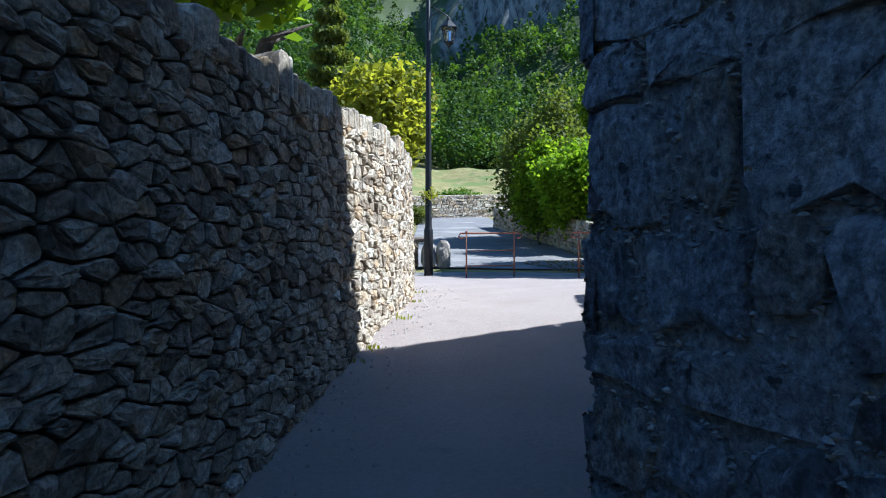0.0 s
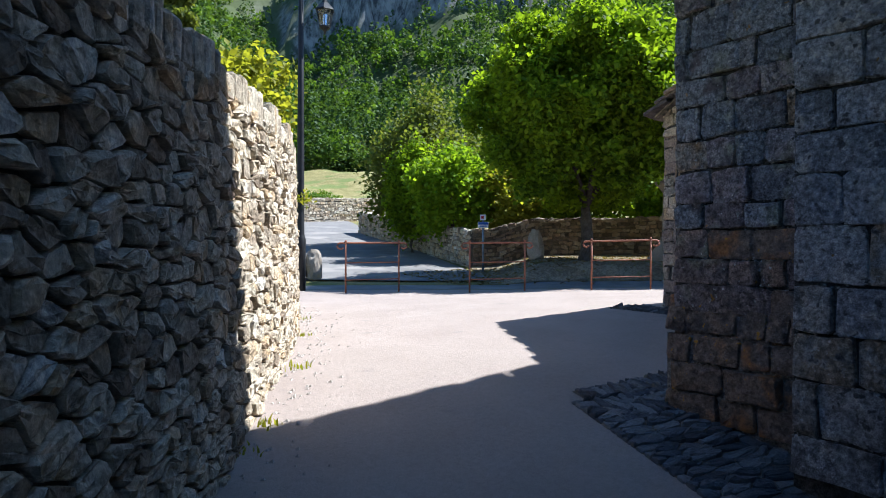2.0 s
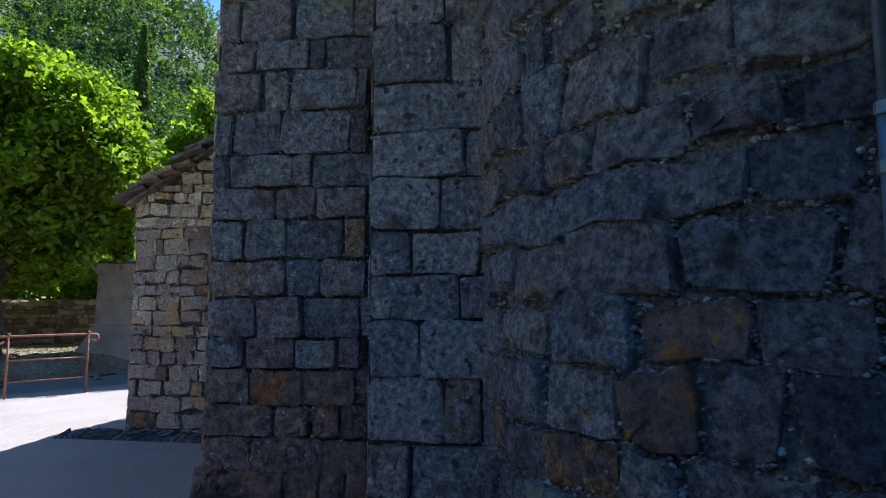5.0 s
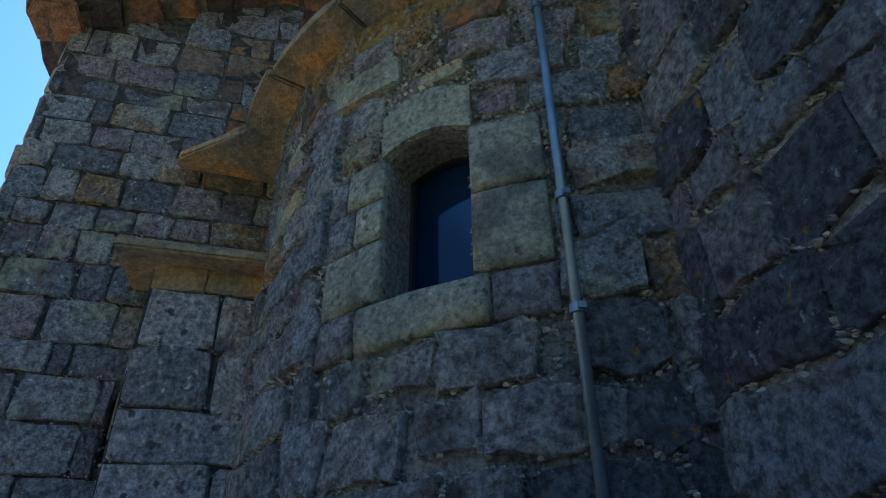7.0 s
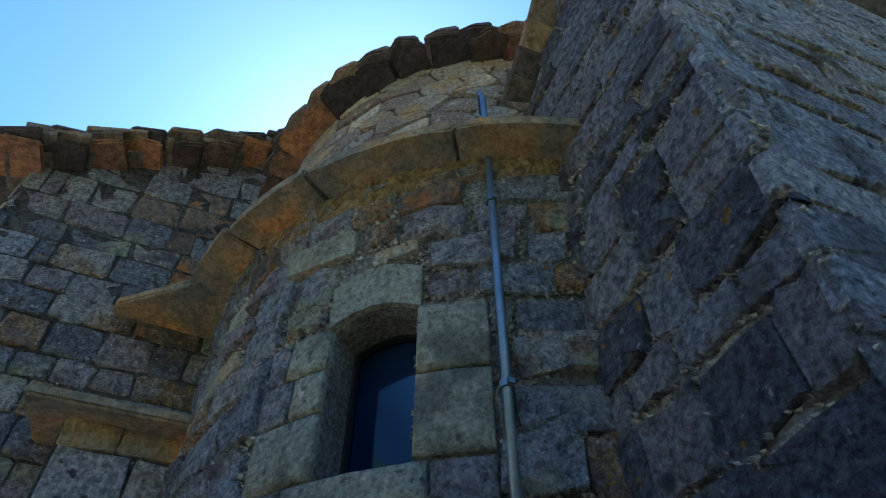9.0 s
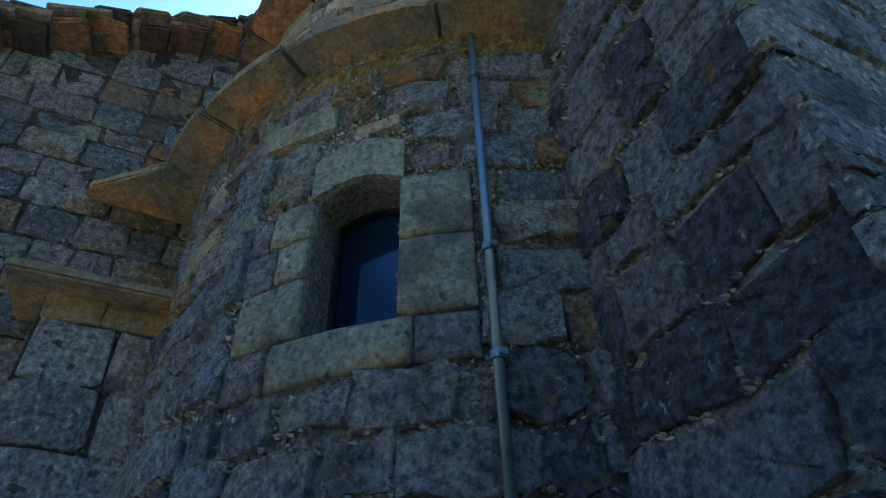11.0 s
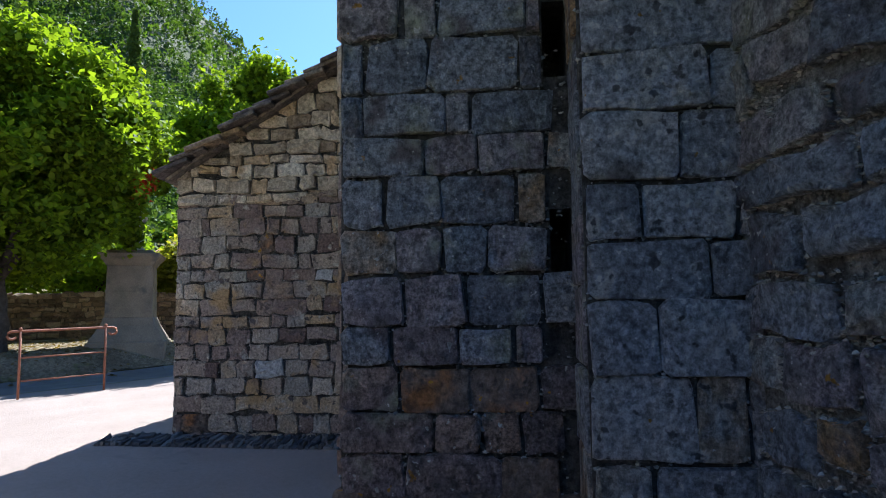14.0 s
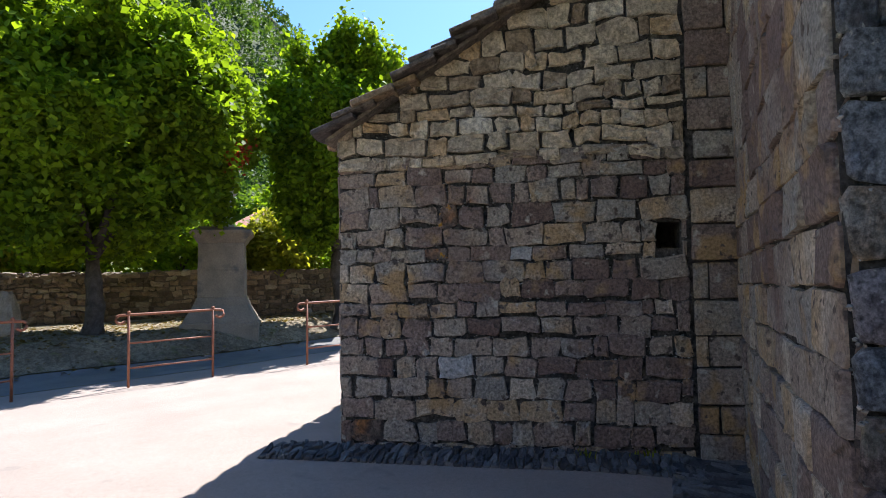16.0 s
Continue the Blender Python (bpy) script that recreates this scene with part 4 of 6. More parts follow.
# ---- roofs ----
def slab_roof(name, label, y_eave, y_ridge, x0, x1, line, parent_mat, seed, step=0.16, thick=0.036, over=0.22):
    """A roof of overlapping stone slabs: rows climbing from the eave, each verge slab an object of its own."""
    roof = structure(new(name), label, "roof")
    rng = random.Random(seed)
    slope = (line(0, y_ridge) - line(0, y_eave)) / (y_ridge - y_eave)
    ang = math.atan(slope)
    nrow = int(abs(y_ridge - y_eave) / step) + 2
    rv, rf = [], []
    for r in range(0, nrow):
        y = y_eave + (y_ridge - y_eave) / abs(y_ridge - y_eave) * (r * step)
        x = x0 - over + rng.uniform(-0.06, 0.05)
        first = True
        while x < x1:
            w = rng.uniform(0.2, 0.48)
            bm = bmesh.new()
            ln = step * 2.4
            outl = [(-0.5 * w + rng.uniform(-0.02, 0.02), -ln / 2), (0.5 * w, -ln / 2 + rng.uniform(-0.02, 0.02)), (0.5 * w + rng.uniform(-0.03, 0.02), ln / 2), (0, ln / 2 + rng.uniform(0, 0.03)), (-0.5 * w, ln / 2 - rng.uniform(0, 0.04))]
            prism(bm, outl, -thick * rng.uniform(0.4, 0.8), thick * rng.uniform(0.3, 0.7))
            bmesh.ops.bevel(bm, geom=list(bm.edges), offset=0.008, segments=1, affect="EDGES")
            m = Matrix.Translation((x + w / 2, y, line(0, y) + 0.07 + rng.uniform(-0.008, 0.02))) @ Matrix.Rotation(ang - 0.22 * (1 if slope > 0 else -1) + rng.uniform(-0.05, 0.05), 4, "X") @ Matrix.Rotation(rng.uniform(-0.05, 0.05), 4, "Z") @ Matrix.Rotation(rng.uniform(-0.03, 0.05), 4, "Y")
            if first or r <= 0 and x < x0 + 1.5:
                part("roof_slab", bm, LAUZE, roof, at=m)
            else:
                bm.verts.index_update()
                k = len(rv)
                rv += [m @ v.co for v in bm.verts]
                rf += [tuple(v.index + k for v in f.verts) for f in bm.faces]
                bm.free()
            x += w + 0.01
            first = False
    sgn = (y_ridge - y_eave) / abs(y_ridge - y_eave)
    # deck added under the slabs to stop sun leaking through their gaps
    bm = bmesh.new()
    prism(bm, [(x0 - over * 0.6, y_eave - sgn * 0.08), (x1, y_eave - sgn * 0.08), (x1, y_ridge), (x0 - over * 0.6, y_ridge)], lambda x, y: line(0, y) + 0.005, lambda x, y: line(0, y) + 0.035)
    part("roof_deck", bm, parent_mat, roof)
    ob = new("slab_courses", mesh_of("slab_courses", rv, rf, LAUZE_REST))
    ob.parent = roof
    tagged(ob, kind="stuff")
    return roof


LAUZE_REST = mat("stone_roof_slab_far", [(0.2, (0.13, 0.11, 0.10)), (0.5, (0.24, 0.19, 0.15)), (0.8, (0.33, 0.22, 0.13))], 0.9, 5, 40, 0.6, "island", None, 0.35)
slab_roof("roof_chapel", "weathered stone-slab lean-to roof over the chapel", 6.84, 3.6, 7.05, 12.6, chapel_roof, LAUZE, 81)
slab_roof("roof_aisle", "stone-slab roof over the aisle", 4.46, 1.6, 3.93, 9.6, shed_roof, LAUZE, 82, over=0.25)
OCHRE = mat("ochre_roof_stone", [(0.15, (0.07, 0.058, 0.052)), (0.55, (0.17, 0.108, 0.075)), (0.9, (0.44, 0.21, 0.09))], 0.9, 4, 40, 0.8, "object", None, 0.4, mottle=0.35)
corbels = structure(new("eave_corbels"), "ochre shaped stones under the roof edge", "eave")
for i in range(10):
    y = 4.48 - i * 0.225
    rng = random.Random(300 + i)
    for nm, matl, lift, thick, over in (("corbel", OCHRE, 0.02, 0.05, 0.22), ("roof_slab", LAUZE, 0.068, 0.04, 0.28)):
        bm = bmesh.new()
        w = rng.uniform(0.13, 0.165)
        prism(bm, [(-over + rng.uniform(-0.03, 0.02), -w), (0.1, -w), (0.1, w), (-over * 0.6, w * 1.05), (-over + rng.uniform(-0.03, 0.03), w * 0.5)], -thick / 2, lambda x, y: thick / 2 + 0.06 * y)
        bmesh.ops.bevel(bm, geom=list(bm.edges), offset=min(0.022, thick * 0.3), segments=2, affect="EDGES")
        part(nm, bm, matl, corbels, at=Matrix.Translation((3.90, y, shed_roof(0, y) + lift + rng.uniform(-0.01, 0.012))) @ Matrix.Rotation(-math.atan(0.56) + rng.uniform(0.14, 0.34), 4, "X") @ Matrix.Rotation(rng.uniform(-0.2, 0.2), 4, "Z"))
# drum roof: ring of tile-like slabs and a low cone
bm = bmesh.new()
lathe(bm, [(1.78, 6.18), (1.2, 6.50), (0.6, 6.8), (0.05, 7.1)], AP, 48)
roof_drum = structure(part("roof_drum", bm, LAUZE), "low conical stone-slab roof over the apse drum", "roof")
for tier, (rad, z, tilt, matl, nm, thick, step) in enumerate(((1.66, 6.12, 2, OCHRE, "corbel", 0.05, 8.6), (1.70, 6.16, 10, LAUZE, "roof_slab", 0.04, 7.4), (1.60, 6.215, 18, LAUZE, "roof_slab", 0.035, 4.6))):
    for i in range(int(118 / step)):
        rng = random.Random(400 + i + tier * 50)
        a = radians(78 + i * step + tier * 0.8 + rng.uniform(-0.5, 0.5))
        bm = bmesh.new()
        w = radians(step) * 1.75 * 0.5 * rng.uniform(0.95, 1.2)
        prism(bm, [(-0.16, -w), (0.14 + rng.uniform(0, 0.05), -w * 0.8), (0.17 + rng.uniform(0, 0.04), 0), (0.12 + rng.uniform(0, 0.04), w), (-0.16, w)], -thick / 2, lambda x, y: thick / 2 + 0.2 * y)
        bmesh.ops.bevel(bm, geom=list(bm.edges), offset=min(0.02, thick * 0.3), segments=2, affect="EDGES")
        part(nm, bm, matl, roof_drum, at=Matrix.Translation((AP[0] + rad * math.cos(a), AP[1] + rad * math.sin(a), z + rng.uniform(-0.012, 0.012))) @ Matrix.Rotation(a, 4, "Z") @ Matrix.Rotation(radians(tilt), 4, "Y") @ Matrix.Rotation(rng.uniform(0.06, 0.26), 4, "X"))
# verge of the south building, next to the drum
roof_south = structure(new("roof_south"), "dark stone-slab verge of the neighbouring roof", "roof")
for i in range(11):
    rng = random.Random(500 + i)
    x = 2.25 - i * 0.13
    bm = bmesh.new()
    prism(bm, [(-0.1, -0.35), (0.1, -0.35), (0.1, 0.11), (-0.1, 0.13)], -0.025, 0.025)
    bmesh.ops.bevel(bm, geom=list(bm.edges), offset=0.01, segments=1, affect="EDGES")
    part("roof_slab", bm, LAUZE, roof_south, at=Matrix.Translation((x, 1.62, 5.52 + 0.8 * (2.2 - x) + rng.uniform(0, 0.02))) @ Matrix.Rotation(math.atan(0.8) - 0.2, 4, "Y"))
bm = bmesh.new()
prism(bm, [(1.0, -12.1), (9.6, -12.1), (9.6, 1.02), (2.25, 1.02), (2.25, 1.55), (1.0, 1.55)], lambda x, y: 5.52 + 0.8 * (2.2 - min(x, 2.2)), lambda x, y: 5.60 + 0.8 * (2.2 - min(x, 2.2)))
part("roof_deck", bm, LAUZE, roof_south)

# ---- drainpipe ----
pipe = tagged(new("drainpipe"), "grey-blue zinc drainpipe fixed to the apse wall", "drainpipe")
PX, PY = AP[0] + (AR + 0.048) * math.cos(radians(153.3)), AP[1] + (AR + 0.048) * math.sin(radians(153.3))
bm = bmesh.new()
tube(bm, [(PX, PY, 0.35), (PX, PY, 2.42)], 0.022, 14)
part("lower_pipe", bm, ZINC, pipe, "", True)
bm = bmesh.new()
tube(bm, [(PX, PY, 2.40), (PX, PY, 5.30)], 0.017, 14)
part("upper_pipe", bm, ZINC, pipe, "", True)
for z in (2.30, 2.43, 3.42, 3.0, 4.4):
    bm = bmesh.new()
    tube(bm, [(PX, PY, z - 0.014), (PX, PY, z + 0.014)], 0.026, 14)
    block(bm, PX - 0.036, PX + 0.036, PY - 0.012, PY + 0.012, z - 0.01, z + 0.01)
    part("collar", bm, ZINC, pipe)
bm = bmesh.new()
tube(bm, [(PX, PY, 5.27), (PX + 0.03, PY + 0.0, 5.40), (PX + 0.25, PY - 0.12, 5.47)], 0.017, 12)
part("elbow", bm, ZINC, pipe, "", True)

# ---- long garden wall: rubble face and coping ----
def garden_face(s, v, d):
    x, y = lw(s)
    x2, y2 = lw(s + 0.02)
    t = Vector((x2 - x, y2 - y, 0)).normalized()
    n = Vector((t.y, -t.x, 0))
    return Vector((x, y, v)) + n * (d - 0.06 * max(0.0, min(1.0, v / 2.5)))


def garden_end(u, v, d):
    x, y = lw(LW_LEN)
    x2, y2 = lw(LW_LEN + 0.02)
    t = Vector((x2 - x, y2 - y, 0)).normalized()
    n = Vector((-t.y, t.x, 0))
    return Vector((x, y, v)) + n * u + t * d


def on_garden(s, v, hw, hh):
    x, y = lw(s)
    return height(x, y) - 0.06 < v < lw_top(s) - 0.05


rubble(wall_garden, "stone", garden_face, 2.2, LW_LEN, -0.1, 2.75, (0.15, 0.078), 0.012, 0.036, 0.42, RUBBLE, RUBBLE_REST, 24, on_garden, lambda u, v: 6.6 < u < 9.0, 300, 0.36, 0.2)
rubble(wall_garden, "stone", garden_end, 0.0, 0.5, 0.4, 2.6, (0.16, 0.10), 0.014, 0.05, 0.6, RUBBLE, RUBBLE_REST, 25, None, None, 60)
s = 2.4
i = 0
while s < LW_LEN - 0.1:
    rng = random.Random(600 + i)
    w = rng.uniform(0.07, 0.26)
    h = rng.uniform(0.04, 0.26)
    p = garden_face(s + w / 2, lw_top(s), 0)
    q = garden_face(s + w / 2 + 0.05, lw_top(s), 0)
    d = q - p
    bm = bmesh.new()
    prism(bm, [(-w / 2, -0.44), (w / 2, -0.42), (w / 2 * 0.9, -0.2), (w / 2, 0.03), (0, 0.05), (-w / 2, 0.02)], -0.12, lambda x, y: h * 0.5 + 0.25 * h * math.sin(7 * x + 9 * y + i))
    bmesh.ops.bevel(bm, geom=list(bm.edges), offset=0.016, segments=1, affect="EDGES")
    part("coping_stone", bm, RUBBLE, wall_garden, at=Matrix.Translation(p) @ Matrix.Rotation(math.atan2(d.y, d.x) + math.pi, 4, "Z") @ Matrix.Rotation(rng.uniform(-0.12, 0.12), 4, "Y"))
    s += w * 0.97
    i += 1


# ---- vegetation ----
def leaf_mat(name, dark, light, glow=0.5, scale=0.6, share=0.4):
    m = bpy.data.materials.new(name)
    m.use_nodes = True
    t = m.node_tree
    n, l = t.nodes, t.links
    b = n["Principled BSDF"]
    geo = n.new("ShaderNodeNewGeometry")
    ramp = n.new("ShaderNodeValToRGB")
    ramp.color_ramp.elements[0].color, ramp.color_ramp.elements[1].color = (*dark, 1), (*light, 1)
    big = n.new("ShaderNodeTexNoise")
    big.inputs["Scale"].default_value = scale
    l.new(geo.outputs["Position"], big.inputs["Vector"])
    add = n.new("ShaderNodeMath")
    add.operation = "MULTIPLY_ADD"
    l.new(geo.outputs["Random Per Island"], add.inputs[0])
    add.inputs[1].default_value = 1 - share
    k = n.new("ShaderNodeMath")
    k.operation = "MULTIPLY"
    l.new(big.outputs["Fac"], k.inputs[0])
    k.inputs[1].default_value = share
    l.new(k.outputs[0], add.inputs[2])
    l.new(add.outputs[0], ramp.inputs[0])
    l.new(ramp.outputs[0], b.inputs["Base Color"])
    b.inputs["Roughness"].default_value, b.inputs["Specular IOR Level"].default_value = 0.6, 0.12
    tr = n.new("ShaderNodeBsdfTranslucent")
    warm = n.new("ShaderNodeMix")
    warm.data_type, warm.blend_type = "RGBA", "MULTIPLY"
    warm.inputs[0].default_value, warm.inputs[7].default_value = 1, (2.2, 2.1, 0.6, 1)
    l.new(ramp.outputs[0], warm.inputs[6])
    l.new(warm.outputs[2], tr.inputs[0])
    mix = n.new("ShaderNodeMixShader")
    mix.inputs[0].default_value = glow
    l.new(b.outputs[0], mix.inputs[1])
    l.new(tr.outputs[0], mix.inputs[2])
    l.new(mix.outputs[0], n["Material Output"].inputs[0])
    return m


LINDEN = leaf_mat("linden_leaf", (0.010, 0.042, 0.006), (0.25, 0.36, 0.018), 0.44)
BRIGHT = leaf_mat("bright_shrub_leaf", (0.07, 0.15, 0.010), (0.24, 0.34, 0.02), 0.4)
OLIVE = leaf_mat("grey_green_leaf", (0.06, 0.085, 0.025), (0.14, 0.165, 0.055), 0.4)
YELLOW = leaf_mat("yellowing_leaf", (0.11, 0.13, 0.018), (0.27, 0.27, 0.045))
PINE = leaf_mat("pine_needles", (0.018, 0.045, 0.02), (0.09, 0.15, 0.045), 0.25, 0.09, 0.75)
WOODS = leaf_mat("far_broadleaf", (0.022, 0.065, 0.018), (0.15, 0.24, 0.04), 0.3, 0.09, 0.75)
REDLEAF = leaf_mat("red_leaf", (0.20, 0.02, 0.015), (0.35, 0.06, 0.03))
BARK = mat("grey_bark", [(0.3, (0.07, 0.055, 0.045)), (0.7, (0.15, 0.125, 0.10))], 0.95, 9, 50, 0.9, None, None, 0.4)


def leaf_mesh(name, centres, size, material, rng, flat=0.35, droop=0.0):
    """Many small folded leaves, two quads each sharing the midrib, as one mesh."""
    n = len(centres)
    c = np.asarray(centres, float)
    nrm = rng.normal(size=(n, 3))
    nrm[:, 2] = np.abs(nrm[:, 2]) + flat
    nrm /= np.linalg.norm(nrm, axis=1)[:, None]
    a = np.cross(nrm, rng.normal(size=(n, 3)))
    a /= np.linalg.norm(a, axis=1)[:, None]
    b = np.cross(nrm, a)
    s = size * rng.uniform(0.6, 1.3, size=(n, 1))
    tip, base = c + a * s * 0.62 - np.array([0, 0, 1]) * droop * s, c - a * s * 0.5
    l1, r1 = c + b * s * 0.42 + nrm * s * 0.12, c - b * s * 0.42 + nrm * s * 0.12
    v = np.stack([base, l1, tip, r1], 1).reshape(-1, 3)
    me = bpy.data.meshes.new(name)
    me.vertices.add(n * 4)
    me.vertices.foreach_set("co", v.ravel())
    me.loops.add(n * 6)
    idx = (np.arange(n)[:, None] * 4 + np.array([0, 1, 2, 0, 2, 3])).ravel()
    me.loops.foreach_set("vertex_index", idx.astype(np.int32))
    me.polygons.add(n * 2)
    me.polygons.foreach_set("loop_start", np.arange(0, n * 6, 3, dtype=np.int32))
    me.materials.append(material)
    me.update(calc_edges=True)
    me.validate()
    return me


def crown_points(n, centre, radii, rng, clumps=60, clump=0.22, hollow=0.45, cut_low=-1.0):
    """Leaf places gathered in clumps over an uneven crown."""
    d = rng.normal(size=(clumps, 3))
    d /= np.linalg.norm(d, axis=1)[:, None]
    d[:, 2] = np.where(d[:, 2] < cut_low, -d[:, 2], d[:, 2])
    r = rng.uniform(hollow, 1.0, size=(clumps, 1)) ** 0.6 * rng.uniform(0.82, 1.08, size=(clumps, 1))
    cc = d * r
    which = rng.integers(0, clumps, n)
    p = cc[which] + rng.normal(size=(n, 3)) * clump * 0.6
    return p * np.array(radii) + np.array(centre)


def limbs(bm, base, top, r0, spread, rng, n=7):
    """A tapered, slightly bent trunk with forking limbs."""
    base, top = Vector(base), Vector(top)
    pts = [base.lerp(top, t) + Vector((rng.normal() * 0.04, rng.normal() * 0.04, 0)) * (0 if t == 0 else 1) for t in (0, 0.3, 0.6, 1.0)]
    tube(bm, [base - Vector((0, 0, 0.15))] + pts, [r0 * 1.5, r0 * 1.15, r0 * 0.92, r0 * 0.8, r0 * 0.6], 10)
    for i in range(n):
        a = 2 * math.pi * i / n + rng.uniform(-0.3, 0.3)
        e = top + Vector((math.cos(a) * spread[0], math.sin(a) * spread[1], spread[2] * rng.uniform(0.3, 1.0)))
        m = top.lerp(e, 0.5) + Vector((0, 0, 0.25 * spread[2]))
        tube(bm, [top - Vector((0, 0, 0.25)), m, e], [r0 * 0.5, r0 * 0.3, r0 * 0.08], 7)


def tree(name, label, category, x, y, trunk_h, r0, centre_h, radii, n, size, material, seed, clumps=70, clump=0.22, hollow=0.45, group="", lean=(0, 0)):
    rng = np.random.default_rng(seed)
    z = height(x, y)
    t = tagged(new(name), label, category, group)
    t.location = (x, y, z)
    bm = bmesh.new()
    limbs(bm, (0, 0, 0), (lean[0] * 0.3, lean[1] * 0.3, trunk_h), r0, (radii[0] * 0.6, radii[1] * 0.6, radii[2] * 0.9), rng)
    part("trunk", bm, BARK, t, "", True)
    pts = crown_points(n, (lean[0], lean[1], centre_h), radii, rng, clumps, clump, hollow)
    pts = pts[pts[:, 2] > trunk_h * (0.9 + 0.12 * np.sin(3.0 * pts[:, 0] + 2.0 * pts[:, 1]))]
    reach = np.hypot((pts[:, 0] - lean[0]) / radii[0], (pts[:, 1] - lean[1]) / radii[1])
    pts = pts[reach < 0.74 + 0.36 * np.clip((pts[:, 2] - trunk_h) / (0.95 * radii[2]), 0, 1) + 0.09 * np.sin(3.0 * pts[:, 0] - 2.5 * pts[:, 1] + 2.0 * pts[:, 2])]
    ob = new("crown", leaf_mesh("crown", pts, size, material, rng))
    ob.parent = t
    return t


broad_linden = tree("linden_tree", "broad linden tree with dense sunlit foliage beside the road", "tree", 13.35, 14.1, 1.75, 0.2, 3.95, (3.05, 3.0, 2.65), 130000, 0.135, LINDEN, 1, 190, 0.135, 0.4, "lindens on the verge")
rng = np.random.default_rng(44)
ob = new("red_leaf_cluster", leaf_mesh("red_leaf_cluster", rng.normal(size=(120, 3)) * np.array([0.13, 0.13, 0.2]) + np.array([0.82, -2.6, 3.55]), 0.1, REDLEAF, rng))
ob.parent = broad_linden
tagged(ob, "cluster of reddening leaves", kind="stuff")
tree("linden_tree", "upright linden tree behind the side chapel", "tree", 17.3, 10.55, 2.2, 0.2, 4.4, (1.9, 1.9, 2.8), 60000, 0.13, LINDEN, 2, 140, 0.14, 0.4, "lindens on the verge")
tree("linden_tree", "leafy linden tree further along the verge", "tree", 22.5, 6.0, 2.2, 0.2, 4.6, (2.3, 2.3, 2.9), 12000, 0.2, LINDEN, 21, 60, 0.22, 0.3, "lindens on the verge")


def bush(name, label, x, y, radii, n, size, material, seed, lift=0.0, clumps=50, category="bush", clump=0.25):
    rng = np.random.default_rng(seed)
    t = tagged(new(name), label, category)
    t.location = (x, y, height(x, y))
    bm = bmesh.new()
    limbs(bm, (0, 0, 0), (0, 0, max(0.3, lift + radii[2] * 0.3)), 0.06, (radii[0] * 0.6, radii[1] * 0.6, radii[2] * 0.8), rng, 5)
    part("stem", bm, BARK, t)
    pts = crown_points(n, (0, 0, lift + radii[2] * 0.9), radii, rng, clumps, clump, 0.3)
    pts = pts[pts[:, 2] > 0.05]
    ob = new("crown", leaf_mesh("crown", pts, size, material, rng))
    ob.parent = t
    return t


bush("shrub", "bright green leafy shrub above the low wall", 13.0, 19.8, (1.45, 1.4, 1.55), 9000, 0.15, BRIGHT, 3, 0.9)
bush("shrub", "yellow-green shrub above the low wall", 15.0, 18.8, (1.7, 1.4, 1.25), 9000, 0.14, YELLOW, 4, 0.9)
bush("shrub", "tall grey-green shrub beside the lane", 14.9, 24.5, (2.6, 2.3, 2.9), 17000, 0.16, OLIVE, 5, 0.8, 80)
bush("hedge", "clipped dark green hedge end beside the lane", 13.0, 22.4, (1.0, 1.2, 1.9), 9000, 0.14, LINDEN, 6, 0.4, 60, "hedge")
bush("shrub", "dark green shrub in the shade of the linden", 17.2, 17.9, (1.9, 1.3, 1.3), 8000, 0.16, LINDEN, 7, 0.7)
bush("shrub", "green shrub over the low wall", 18.6, 15.6, (1.5, 1.4, 1.25), 7000, 0.15, BRIGHT, 8, 0.9)
bush("shrub", "yellow-green bush beside the monument", 19.6, 13.0, (1.7, 1.3, 0.95), 7000, 0.15, YELLOW, 9, 0.9)
bush("shrub", "low bright green bush over the low wall", 20.3, 10.8, (1.5, 1.3, 0.95), 6000, 0.15, BRIGHT, 10, 0.8)
bush("shrub", "dark leafy shrub beyond the low wall", 20.5, 17.2, (2.4, 1.6, 2.2), 9000, 0.18, LINDEN, 11, 0.6)
bush("shrub", "dark leafy shrub beyond the low wall", 23.0, 13.4, (2.4, 1.8, 2.0), 9000, 0.18, LINDEN, 12, 0.6)
bush("shrub", "small round bush in the pasture", 23.5, 55.0, (1.9, 1.6, 1.0), 3500, 0.2, WOODS, 13, 0.1)
bush("shrub", "grey-leaved sage-like bush by the lane", 13.2, 37.5, (0.9, 0.9, 0.6), 2500, 0.12, OLIVE, 14, 0.0)
tree("fig_tree", "fig-like tree with yellowing leaves behind the garden wall", "tree", 7.6, 26.0, 2.6, 0.13, 5.0, (2.2, 2.0, 2.3), 5500, 0.26, YELLOW, 15, 45, 0.26, 0.4)
tree("walnut_tree", "walnut tree with big leaves hanging over the garden wall", "tree", 0.55, 7.75, 2.4, 0.14, 4.3, (1.45, 1.2, 1.35), 6500, 0.2, LINDEN, 16, 46, 0.22, 0.2)


